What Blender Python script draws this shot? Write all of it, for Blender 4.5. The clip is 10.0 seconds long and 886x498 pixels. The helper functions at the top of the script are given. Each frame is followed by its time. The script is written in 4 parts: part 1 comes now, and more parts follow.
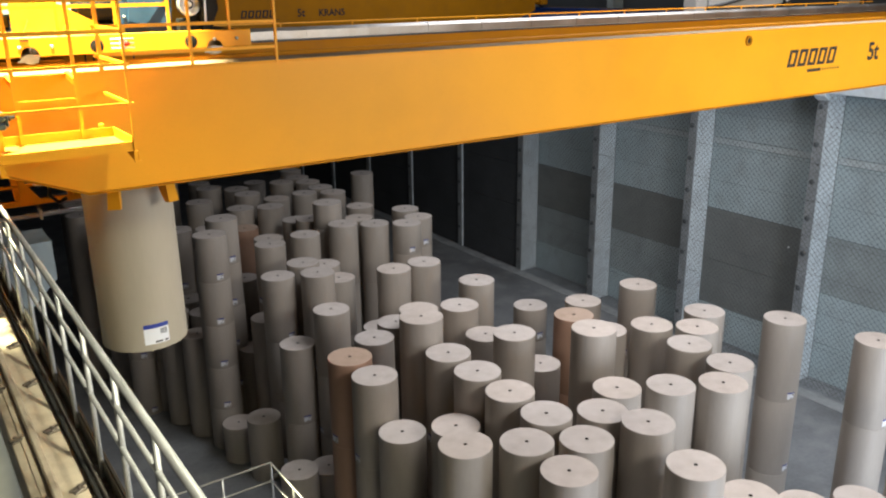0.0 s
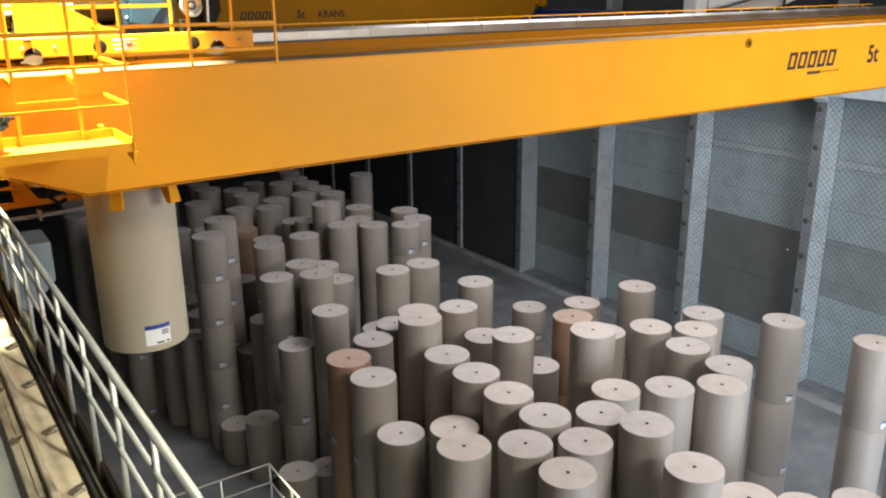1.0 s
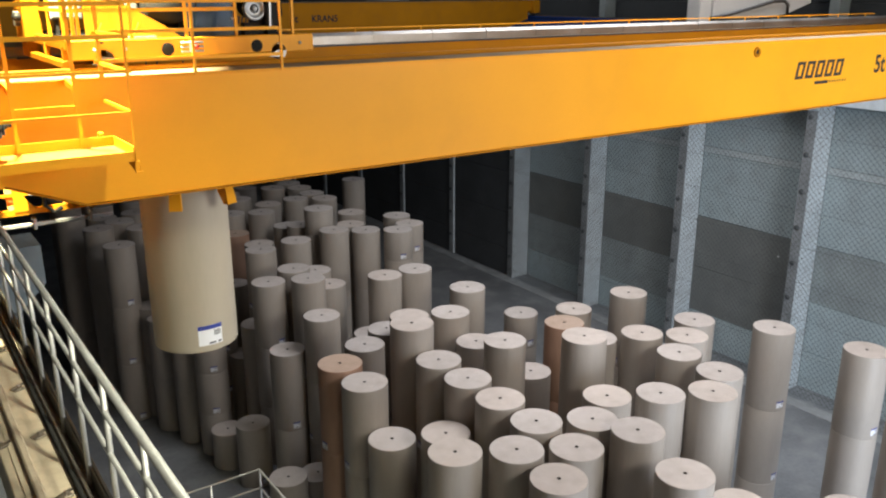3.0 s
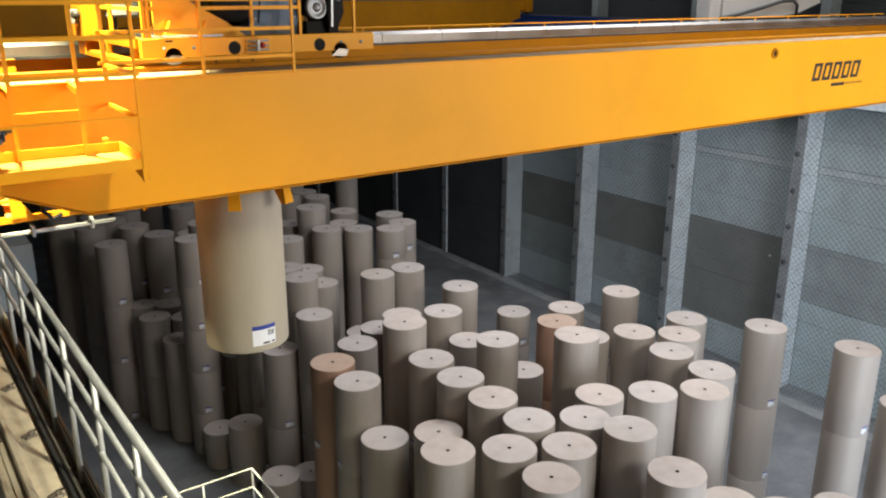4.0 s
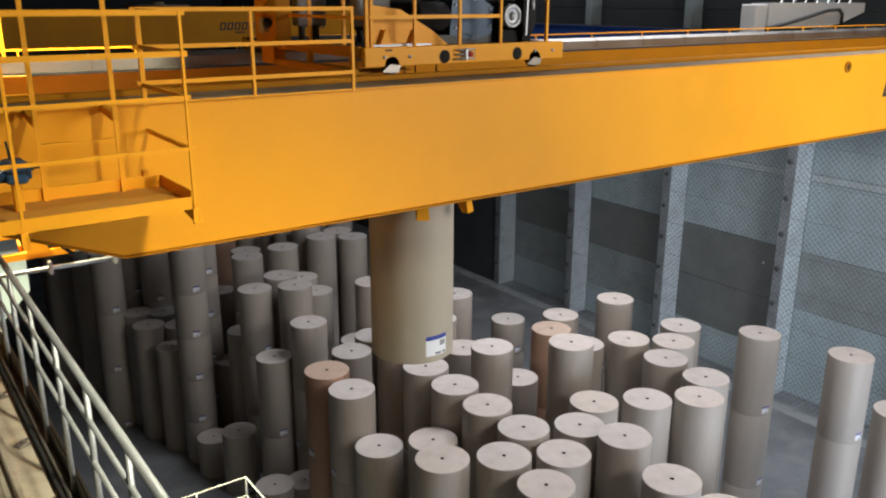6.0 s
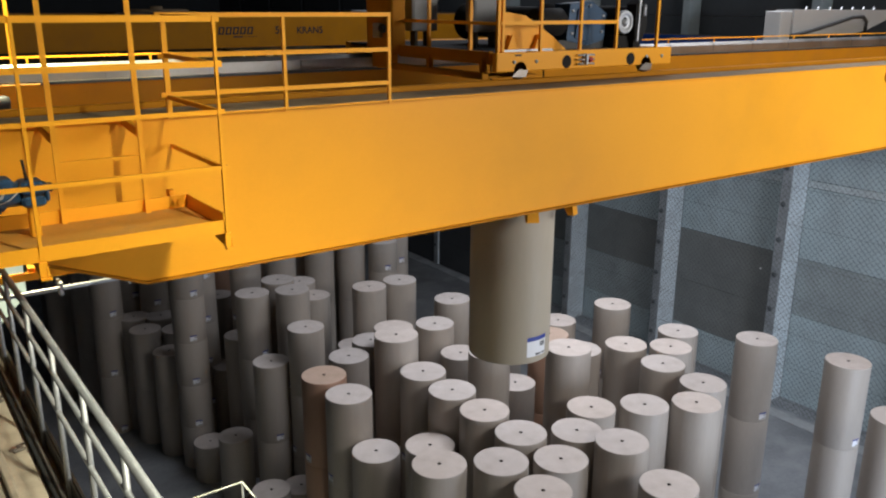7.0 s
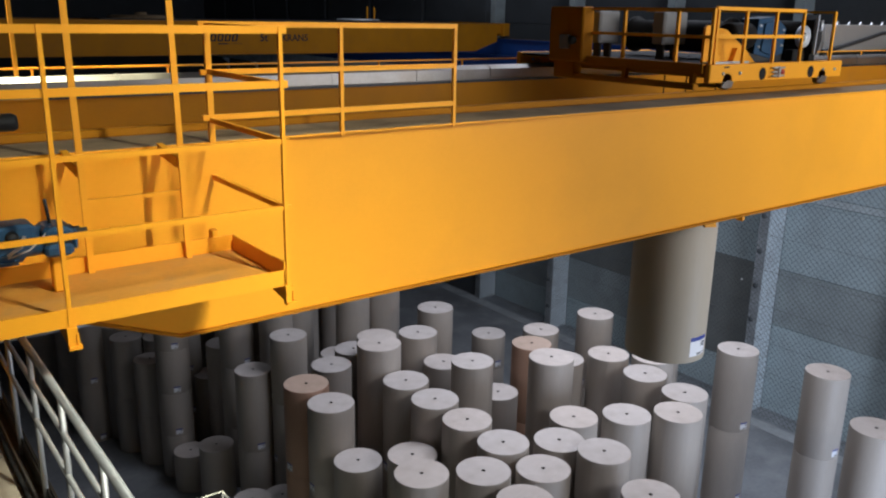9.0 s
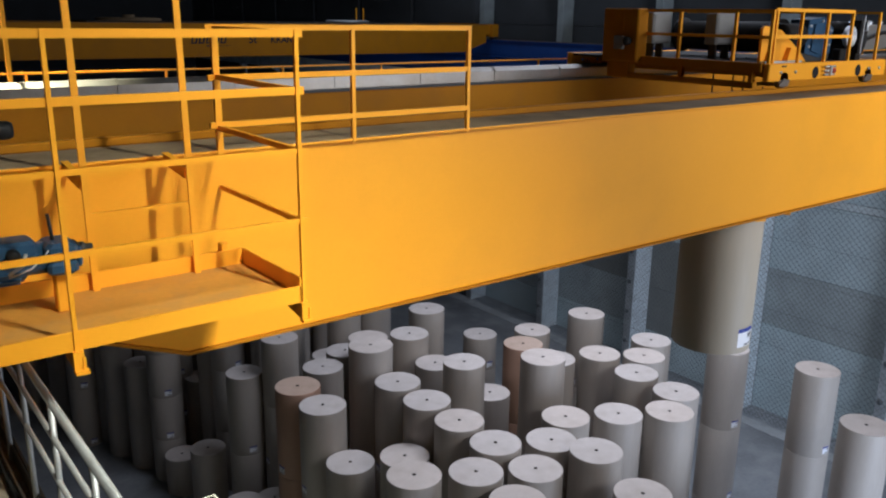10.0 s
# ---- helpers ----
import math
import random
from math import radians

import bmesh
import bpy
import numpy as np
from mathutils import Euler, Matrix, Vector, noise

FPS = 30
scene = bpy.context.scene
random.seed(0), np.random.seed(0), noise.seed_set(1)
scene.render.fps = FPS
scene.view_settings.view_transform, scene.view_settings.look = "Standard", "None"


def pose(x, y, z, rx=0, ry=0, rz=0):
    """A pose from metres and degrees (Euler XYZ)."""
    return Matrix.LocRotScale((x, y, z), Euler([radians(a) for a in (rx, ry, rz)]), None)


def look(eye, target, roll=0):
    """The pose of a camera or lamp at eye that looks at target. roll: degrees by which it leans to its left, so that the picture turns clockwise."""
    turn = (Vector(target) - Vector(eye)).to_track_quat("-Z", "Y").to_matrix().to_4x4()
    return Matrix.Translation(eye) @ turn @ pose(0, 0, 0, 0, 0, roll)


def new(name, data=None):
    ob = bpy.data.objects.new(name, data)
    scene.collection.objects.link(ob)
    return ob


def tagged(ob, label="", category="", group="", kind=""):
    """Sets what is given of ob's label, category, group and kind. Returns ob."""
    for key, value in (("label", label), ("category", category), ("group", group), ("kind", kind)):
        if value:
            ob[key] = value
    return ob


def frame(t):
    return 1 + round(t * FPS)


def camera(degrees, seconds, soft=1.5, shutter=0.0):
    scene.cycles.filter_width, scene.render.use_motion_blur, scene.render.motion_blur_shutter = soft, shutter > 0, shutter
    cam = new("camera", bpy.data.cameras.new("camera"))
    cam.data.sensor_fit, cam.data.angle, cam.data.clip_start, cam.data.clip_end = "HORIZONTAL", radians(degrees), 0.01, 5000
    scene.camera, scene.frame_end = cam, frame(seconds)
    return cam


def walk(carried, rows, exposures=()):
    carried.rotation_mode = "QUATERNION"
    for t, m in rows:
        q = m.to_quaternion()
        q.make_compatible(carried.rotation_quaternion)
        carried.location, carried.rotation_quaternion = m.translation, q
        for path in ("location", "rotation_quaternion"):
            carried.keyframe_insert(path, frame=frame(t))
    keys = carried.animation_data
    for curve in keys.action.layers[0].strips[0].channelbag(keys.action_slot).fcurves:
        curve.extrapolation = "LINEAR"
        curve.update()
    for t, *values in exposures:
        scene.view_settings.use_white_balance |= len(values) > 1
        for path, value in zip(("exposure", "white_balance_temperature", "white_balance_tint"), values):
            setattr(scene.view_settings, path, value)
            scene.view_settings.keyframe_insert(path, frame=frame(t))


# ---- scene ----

# camera: stands high beside the west crane track, 20.1 m over the hall floor
EYE = Vector((0.0, 0.0, 20.1))
# seconds, pan to the right, tilt down and lean, in degrees
AIM = [
    (0, 34.21, 17.78, -0.64),
    (0.5, 34.25, 17.72, -0.46),
    (1, 34.28, 17.67, -0.50),
    (1.5, 34.34, 17.53, -0.55),
    (2, 34.49, 17.43, -0.40),
    (2.5, 34.65, 17.33, -0.14),
    (4, 35.38, 17.38, 0.12),
    (4.5, 35.67, 17.38, 0.34),
    (5, 35.82, 17.31, 0.35),
    (5.5, 35.79, 17.08, 0.18),
    (7, 35.97, 16.51, 0.37),
    (7.5, 36.13, 16.28, 0.45),
    (8, 36.46, 16.10, 0.60),
    (8.5, 36.86, 15.97, 0.83),
    (9, 37.14, 15.88, 1.09),
    (9.5, 37.38, 15.77, 1.03),
    (10, 37.80, 15.80, 0.84),
]

def aim(pan, tilt, lean):
    a, b = radians(pan), radians(tilt)
    way = Vector((math.sin(a) * math.cos(b), math.cos(a) * math.cos(b), -math.sin(b)))
    return look(EYE, EYE + way, lean)


cam = camera(56.46, 10.0, soft=2.1)
walk(cam, [(t, aim(a, b, c)) for t, a, b, c in AIM],
     exposures=[(0, -0.46, 6450, 11), (4, -0.55, 6430, 11), (5.5, -0.70, 6350, 11), (7, -0.92, 6100, 12), (8.5, -1.12, 5850, 13), (10, -1.25, 5650, 13)])

# ---- light, all unseen: roof light over the hall, south opening, west track floodlight and strip light, two added fills ----
world = bpy.data.worlds.new("world")
scene.world = world
world.use_nodes = True
sky = world.node_tree.nodes.new("ShaderNodeTexSky")
sky.sky_type, sky.sun_disc, sky.sun_elevation, sky.sun_rotation = "NISHITA", False, radians(40), radians(150)
world.node_tree.links.new(sky.outputs[0], world.node_tree.nodes["Background"].inputs[0])
world.node_tree.nodes["Background"].inputs[1].default_value = 0.1
scene.view_settings.exposure = 0.0


def area_lamp(name, eye, target, wide, deep, watts, colour, spread=180):
    data = bpy.data.lights.new(name, "AREA")
    data.shape, data.size, data.size_y, data.energy, data.color = "RECTANGLE", wide, deep, watts, colour
    data.spread = radians(spread)
    ob = new(name, data)
    ob.matrix_world = look(eye, target)
    return ob


def spot_lamp(name, eye, target, degrees, blend, watts, radius, colour):
    data = bpy.data.lights.new(name, "SPOT")
    data.spot_size, data.spot_blend, data.energy, data.shadow_soft_size, data.color = radians(degrees), blend, watts, radius, colour
    ob = new(name, data)
    ob.matrix_world = look(eye, target)
    return ob


area_lamp("roof_light", (21, 15.5, 26.9), (21, 15.5, 0), 13, 11, 4250, (0.97, 0.97, 0.99), 130)
# added fill that lifts the far rolls and wall, no known source
area_lamp("north_fill", (27, 38, 26.9), (27, 38, 0), 8, 20, 1100, (0.92, 0.96, 1.0))
area_lamp("south_window", (20, -6.1, 6.5), (34, 20, 6), 9, 11, 6600, (0.78, 0.87, 1.0))
# added fill that brightens the girder web from the south
area_lamp("south_fill_high", (16, -6.1, 21.8), (21, 20, 20.8), 9, 4.6, 4200, (1.0, 0.94, 0.84))
spot_lamp("floodlight", (1.6, 11.9, 25.0), (1.7, 12.5, 19), 51, 0.25, 38000, 0.15, (1.0, 0.92, 0.55))
area_lamp("strip_light", (4.4, -2.6, 24.6), (3.3, 2.7, 18.3), 0.35, 5, 540, (1.0, 0.95, 0.70), 54)

# ---- materials ----


def nodes_of(name):
    m = bpy.data.materials.new(name)
    m.use_nodes = True
    return m, m.node_tree.nodes, m.node_tree.links, m.node_tree.nodes["Principled BSDF"]


def ramp(nodes, links, source, stops):
    r = nodes.new("ShaderNodeValToRGB")
    while len(r.color_ramp.elements) < len(stops):
        r.color_ramp.elements.new(0.5)
    for e, (at, c) in zip(r.color_ramp.elements, stops):
        e.position, e.color = at, (*c, 1)
    links.new(source, r.inputs[0])
    return r.outputs[0]


def tone(c, k):
    return tuple(min(1.0, v * k) for v in c)


def surface(name, colour, rough=0.6, metal=0.0, vary=0.12, coarse=0.6, fine=14.0, bump=0.05, dirt=None, each=0.0, stretch=(1, 1, 1), coat=0.0, shine=0.35, where="Object"):
    """A painted, poured or rolled surface: broad blotches, fine grain, faint relief, stains."""
    m, nodes, links, bsdf = nodes_of(name)
    place = nodes.new("ShaderNodeTexCoord")
    scale = nodes.new("ShaderNodeMapping")
    scale.inputs["Scale"].default_value = stretch
    links.new(place.outputs[where], scale.inputs[0])
    broad = nodes.new("ShaderNodeTexNoise")
    broad.inputs["Scale"].default_value, broad.inputs["Detail"].default_value = coarse, 5
    grain = nodes.new("ShaderNodeTexNoise")
    grain.inputs["Scale"].default_value, grain.inputs["Detail"].default_value = fine, 4
    links.new(scale.outputs[0], broad.inputs["Vector"])
    links.new(scale.outputs[0], grain.inputs["Vector"])
    a = ramp(nodes, links, broad.outputs["Fac"], [(0.3, tone(colour, 1 - vary)), (0.7, tone(colour, 1 + vary))])
    b = ramp(nodes, links, grain.outputs["Fac"], [(0.3, (1 - vary * 0.6,) * 3), (0.7, (1.0,) * 3)])
    mix = nodes.new("ShaderNodeMix")
    mix.data_type, mix.blend_type = "RGBA", "MULTIPLY"
    mix.inputs["Factor"].default_value = 1
    links.new(a, mix.inputs["A"])
    links.new(b, mix.inputs["B"])
    out = mix.outputs["Result"]
    if dirt:
        spots = nodes.new("ShaderNodeTexNoise")
        spots.inputs["Scale"].default_value, spots.inputs["Detail"].default_value = coarse * 2.3, 9
        links.new(scale.outputs[0], spots.inputs["Vector"])
        mask = ramp(nodes, links, spots.outputs["Fac"], [(0.48, (0, 0, 0)), (0.72, (dirt[1],) * 3)])
        over = nodes.new("ShaderNodeMix")
        over.data_type = "RGBA"
        links.new(mask, over.inputs["Factor"])
        links.new(out, over.inputs["A"])
        over.inputs["B"].default_value = (*dirt[0], 1)
        out = over.outputs["Result"]
    if each:
        info = nodes.new("ShaderNodeObjectInfo")
        own = ramp(nodes, links, info.outputs["Random"], [(0.0, (1 - each,) * 3), (0.55, (1, 1, 1)), (1.0, (1.0, 1 - each * 0.35, 1 - each * 0.6))])
        last = nodes.new("ShaderNodeMix")
        last.data_type, last.blend_type = "RGBA", "MULTIPLY"
        last.inputs["Factor"].default_value = 1
        links.new(out, last.inputs["A"])
        links.new(own, last.inputs["B"])
        out = last.outputs["Result"]
    links.new(out, bsdf.inputs["Base Color"])
    gloss = ramp(nodes, links, broad.outputs["Fac"], [(0.25, (max(rough - 0.08, 0.05),) * 3), (0.75, (min(rough + 0.08, 1),) * 3)])
    links.new(gloss, bsdf.inputs["Roughness"])
    bsdf.inputs["Metallic"].default_value = metal
    bsdf.inputs["Coat Weight"].default_value = coat
    bsdf.inputs["Specular IOR Level"].default_value = shine
    if bump:
        relief = nodes.new("ShaderNodeBump")
        relief.inputs["Strength"].default_value, relief.inputs["Distance"].default_value = bump, 0.02
        links.new(grain.outputs["Fac"], relief.inputs["Height"])
        links.new(relief.outputs[0], bsdf.inputs["Normal"])
    return m


def roll_end(name, colour):
    """The wound end of a paper roll: fine rings round the core, a few darker winds, painted sectors of sheen."""
    m, nodes, links, bsdf = nodes_of(name)
    place = nodes.new("ShaderNodeTexCoord")
    rings = nodes.new("ShaderNodeTexWave")
    rings.wave_type, rings.rings_direction = "RINGS", "Z"
    rings.inputs["Scale"].default_value, rings.inputs["Distortion"].default_value, rings.inputs["Detail"].default_value = 9.0, 2.5, 4
    links.new(place.outputs["Object"], rings.inputs["Vector"])
    blot = nodes.new("ShaderNodeTexNoise")
    blot.inputs["Scale"].default_value, blot.inputs["Detail"].default_value = 2.2, 6
    links.new(place.outputs["Object"], blot.inputs["Vector"])
    a = ramp(nodes, links, rings.outputs["Fac"], [(0.0, tone(colour, 0.90)), (1.0, tone(colour, 1.04))])
    b = ramp(nodes, links, blot.outputs["Fac"], [(0.3, (0.86, 0.85, 0.83)), (0.65, (1, 1, 1))])
    mix = nodes.new("ShaderNodeMix")
    mix.data_type, mix.blend_type = "RGBA", "MULTIPLY"
    mix.inputs["Factor"].default_value = 1
    links.new(a, mix.inputs["A"])
    links.new(b, mix.inputs["B"])
    # faint sectors of paper sheen, put into the colour by angle
    sheen_angle = nodes.new("ShaderNodeTexGradient")
    sheen_angle.gradient_type = "RADIAL"
    links.new(place.outputs["Object"], sheen_angle.inputs["Vector"])
    spoke = nodes.new("ShaderNodeTexNoise")
    spoke.noise_dimensions = "1D"
    spoke.inputs["Scale"].default_value, spoke.inputs["Detail"].default_value = 9.0, 3
    links.new(sheen_angle.outputs["Fac"], spoke.inputs["W"])
    info = nodes.new("ShaderNodeObjectInfo")
    c = ramp(nodes, links, spoke.outputs["Fac"], [(0.3, (0.955, 0.95, 0.945)), (0.65, (1.0, 1.0, 1.0))])
    own = ramp(nodes, links, info.outputs["Random"], [(0.0, (0.90, 0.89, 0.88)), (0.5, (1.0, 0.99, 0.98)), (1.0, (1.0, 0.96, 0.92))])
    for extra in (c, own):
        last = nodes.new("ShaderNodeMix")
        last.data_type, last.blend_type = "RGBA", "MULTIPLY"
        last.inputs["Factor"].default_value = 1
        links.new(mix.outputs["Result"], last.inputs["A"])
        links.new(extra, last.inputs["B"])
        mix = last
    links.new(mix.outputs["Result"], bsdf.inputs["Base Color"])
    bsdf.inputs["Roughness"].default_value = 0.75
    relief = nodes.new("ShaderNodeBump")
    relief.inputs["Strength"].default_value, relief.inputs["Distance"].default_value = 0.15, 0.01
    links.new(rings.outputs["Fac"], relief.inputs["Height"])
    links.new(relief.outputs[0], bsdf.inputs["Normal"])
    return m


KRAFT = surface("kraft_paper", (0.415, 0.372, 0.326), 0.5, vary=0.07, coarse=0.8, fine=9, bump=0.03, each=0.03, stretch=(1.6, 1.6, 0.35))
KRAFT_PALE = surface("kraft_pale", (0.44, 0.385, 0.295), 0.55, vary=0.05, coarse=0.8, fine=9, bump=0.03, stretch=(1.6, 1.6, 0.35))
KRAFT_RED = surface("kraft_red", (0.41, 0.255, 0.18), 0.62, vary=0.07, coarse=0.8, fine=9, bump=0.03, each=0.1, stretch=(1.6, 1.6, 0.35))
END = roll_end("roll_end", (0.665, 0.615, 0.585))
END_RED = roll_end("roll_end_red", (0.60, 0.46, 0.37))
CORE = surface("core_board", (0.16, 0.11, 0.07), 0.8, vary=0.15)
HOLE = surface("core_dark", (0.03, 0.025, 0.02), 0.9)
LABEL = surface("label_paper", (0.80, 0.81, 0.84), 0.45, vary=0.02, bump=0)
LABEL_BLUE = surface("label_blue", (0.03, 0.05, 0.28), 0.45, vary=0.05, bump=0)
INK = surface("ink", (0.035, 0.033, 0.035), 0.6, shine=0.15, vary=0.05, bump=0)
YELLOW = surface("crane_yellow", (0.90, 0.383, 0.011), 0.48, shine=0.26, vary=0.035, coarse=0.45, fine=30, bump=0.02, dirt=((0.42, 0.21, 0.03), 0.10), where="Object")
# crane yellow with stains, darkened to carry shade on far girder and trolley beams
YELLOW_SHADED = surface("crane_yellow_shaded", (0.44, 0.175, 0.005), 0.6, shine=0.1, vary=0.08, coarse=0.8, fine=30, bump=0.03, dirt=((0.3, 0.13, 0.02), 0.3))
DUST_TOP = surface("dusty_plate", (0.30, 0.22, 0.135), 0.8, shine=0.08, vary=0.2, coarse=1.2, fine=20, bump=0.05, dirt=((0.12, 0.09, 0.06), 0.5))
DECK = surface("dusty_deck", (0.62, 0.29, 0.045), 0.75, shine=0.1, vary=0.12, coarse=1.6, fine=24, bump=0.04, dirt=((0.34, 0.22, 0.10), 0.45))
STEEL = surface("galvanised", (0.50, 0.51, 0.52), 0.5, 0.6, vary=0.14, coarse=2.2, fine=22, bump=0.04)
DUCT = surface("duct_metal", (0.30, 0.285, 0.265), 0.42, 0.9, vary=0.16, coarse=1.1, fine=18, bump=0.05, dirt=((0.22, 0.18, 0.14), 0.35))
DARK_STEEL = surface("dark_steel", (0.05, 0.048, 0.045), 0.5, 0.5, vary=0.25, coarse=2, fine=18)
RAIL_STEEL = surface("rail_steel", (0.28, 0.25, 0.22), 0.36, 0.8, vary=0.2, coarse=1.5, fine=25)
TRACK_PAINT = surface("track_paint", (0.56, 0.49, 0.38), 0.6, vary=0.12, coarse=1.4, fine=22, bump=0.06, dirt=((0.2, 0.16, 0.11), 0.5))
CONCRETE_FLOOR = surface("floor_concrete", (0.26, 0.272, 0.285), 0.38, vary=0.26, coarse=0.3, fine=6, bump=0.03, dirt=((0.40, 0.41, 0.42), 0.6))
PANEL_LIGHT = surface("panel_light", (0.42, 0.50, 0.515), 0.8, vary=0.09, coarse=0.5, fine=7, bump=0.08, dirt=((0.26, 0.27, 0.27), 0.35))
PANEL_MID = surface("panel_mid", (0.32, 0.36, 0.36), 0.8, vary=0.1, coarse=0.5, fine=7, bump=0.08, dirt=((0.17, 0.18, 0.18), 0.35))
PANEL_STRIP = surface("panel_strip", (0.50, 0.56, 0.57), 0.8, vary=0.12, coarse=0.5, fine=7, bump=0.08, dirt=((0.40, 0.42, 0.42), 0.4))
CLAMP = surface("clamp_grey", (0.11, 0.12, 0.125), 0.55, 0.3, vary=0.2)
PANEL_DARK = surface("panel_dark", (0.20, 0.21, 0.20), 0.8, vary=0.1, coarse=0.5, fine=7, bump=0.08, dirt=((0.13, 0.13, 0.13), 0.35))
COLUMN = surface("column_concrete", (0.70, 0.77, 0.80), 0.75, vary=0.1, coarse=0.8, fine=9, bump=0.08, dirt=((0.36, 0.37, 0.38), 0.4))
COLUMN_FACE = surface("column_flange", (0.30, 0.32, 0.33), 0.6, vary=0.2, coarse=1.2, fine=9, bump=0.06)
NET = surface("net_wire", (0.10, 0.105, 0.105), 0.5, vary=0.1, bump=0)
ROOF = surface("roof_sheet", (0.11, 0.11, 0.11), 0.7, vary=0.1)
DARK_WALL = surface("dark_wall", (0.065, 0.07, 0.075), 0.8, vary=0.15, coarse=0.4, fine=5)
# black of motors and brake; also carries the shade inside the trolley
BLACK_SHADED = surface("black_shaded", (0.02, 0.019, 0.018), 0.75, shine=0.15, vary=0.3, coarse=3, fine=20)
BLUE_BEAM = surface("beam_blue", (0.015, 0.06, 0.24), 0.45, vary=0.12)
MOTOR_BLUE = surface("motor_blue", (0.024, 0.066, 0.13), 0.4, vary=0.15, coarse=3, fine=20)
CABINET = surface("cabinet_grey", (0.25, 0.25, 0.245), 0.5, vary=0.06, coarse=1.5)
BLACK = surface("rubber_black", (0.018, 0.018, 0.018), 0.55, vary=0.2)
WHITE_BOX = surface("white_plastic", (0.7, 0.7, 0.68), 0.45, vary=0.05)
RED_MARK = surface("red_paint", (0.45, 0.04, 0.03), 0.45, vary=0.1)

# ---- mesh helpers ----


class Shape:
    """Gathers simple solids into one mesh."""

    def __init__(self):
        self.v, self.f, self.smooth = [], [], []

    def add(self, verts, faces, smooth=False):
        n = len(self.v)
        self.v += [tuple(p) for p in verts]
        self.f += [tuple(n + i for i in f) for f in faces]
        self.smooth += [smooth] * len(faces)
        return self

    def prism(self, outline, axis, lo, hi):
        """An outline in the two other axes, drawn out along one axis."""
        n = len(outline)

        def put(p, w):
            q = list(p)
            q.insert(axis, w)
            return q
        verts = [put(p, lo) for p in outline] + [put(p, hi) for p in outline]
        faces = [tuple(range(n))[::-1], tuple(range(n, 2 * n))] + [(i, (i + 1) % n, n + (i + 1) % n, n + i) for i in range(n)]
        return self.add(verts, faces)

    def box(self, a, b, edge=0.0):
        """A box with its upright and long edges chamfered by edge."""
        if edge <= 0:
            return self.prism([(a[0], a[1]), (b[0], a[1]), (b[0], b[1]), (a[0], b[1])], 2, a[2], b[2])
        e = edge
        levels = [(a[2], e), (a[2] + e, 0), (b[2] - e, 0), (b[2], e)]
        verts, faces = [], []
        for z, i in levels:
            x0, x1, y0, y1 = a[0] + i, b[0] - i, a[1] + i, b[1] - i
            verts += [(x0 + e, y0, z), (x1 - e, y0, z), (x1, y0 + e, z), (x1, y1 - e, z), (x1 - e, y1, z), (x0 + e, y1, z), (x0, y1 - e, z), (x0, y0 + e, z)]
        faces.append(tuple(range(8))[::-1])
        for k in range(3):
            for i in range(8):
                j = (i + 1) % 8
                faces.append((8 * k + i, 8 * k + j, 8 * k + 8 + j, 8 * k + 8 + i))
        faces.append(tuple(range(24, 32)))
        return self.add(verts, faces)

    def bar(self, p, q, w, h=None, up=(0, 0, 1)):
        """A square bar from p to q."""
        p, q, h = Vector(p), Vector(q), h or w
        d = (q - p).normalized()
        u = Vector(up)
        if abs(d.dot(u)) > 0.95:
            u = Vector((0, 1, 0))
        s = d.cross(u).normalized()
        u = s.cross(d)
        corner = [(-1, -1), (1, -1), (1, 1), (-1, 1)]
        verts = [e + s * (i * w / 2) + u * (j * h / 2) for e in (p, q) for i, j in corner]
        return self.add(verts, [(3, 2, 1, 0), (4, 5, 6, 7)] + [(i, (i + 1) % 4, 4 + (i + 1) % 4, 4 + i) for i in range(4)])

    def tube(self, points, r, n=10):
        """A round tube along a line of points."""
        points = [Vector(p) for p in points]
        verts, faces = [], []
        for k, p in enumerate(points):
            d = (points[min(k + 1, len(points) - 1)] - points[max(k - 1, 0)]).normalized()
            u = Vector((0, 0, 1)) if abs(d.z) < 0.9 else Vector((0, 1, 0))
            s = d.cross(u).normalized()
            u = s.cross(d)
            verts += [p + (s * math.cos(6.28318 * i / n) + u * math.sin(6.28318 * i / n)) * r for i in range(n)]
        for k in range(len(points) - 1):
            faces += [(n * k + i, n * k + (i + 1) % n, n * k + n + (i + 1) % n, n * k + n + i) for i in range(n)]
        self.add(verts, faces, True)
        m = n * (len(points) - 1)
        n0 = len(self.v) - len(verts)
        self.f += [tuple(n0 + i for i in range(n))[::-1], tuple(n0 + m + i for i in range(n))]
        self.smooth += [False, False]
        return self

    def lathe(self, profile, centre, axis=2, n=32, smooth=True):
        """A profile of (radius, along) turned round an axis through centre."""
        verts, faces = [], []
        for r, w in profile:
            for i in range(n):
                a = 6.283185 * i / n
                q = [r * math.cos(a), r * math.sin(a)]
                q.insert(axis, w)
                verts.append([q[k] + centre[k] for k in range(3)])
        for k in range(len(profile) - 1):
            for i in range(n):
                j = (i + 1) % n
                faces.append((n * k + i, n * k + j, n * k + n + j, n * k + n + i))
        return self.add(verts, faces, smooth)

    def mesh(self, name, material, origin=(0, 0, 0)):
        me = bpy.data.meshes.new(name)
        o = Vector(origin)
        me.from_pydata([Vector(p) - o for p in self.v], [], self.f)
        me.polygons.foreach_set("use_smooth", self.smooth)
        bm = bmesh.new()
        bm.from_mesh(me)
        bmesh.ops.recalc_face_normals(bm, faces=bm.faces)
        bm.to_mesh(me)
        bm.free()
        me.materials.append(material)
        return me


BASE = {}


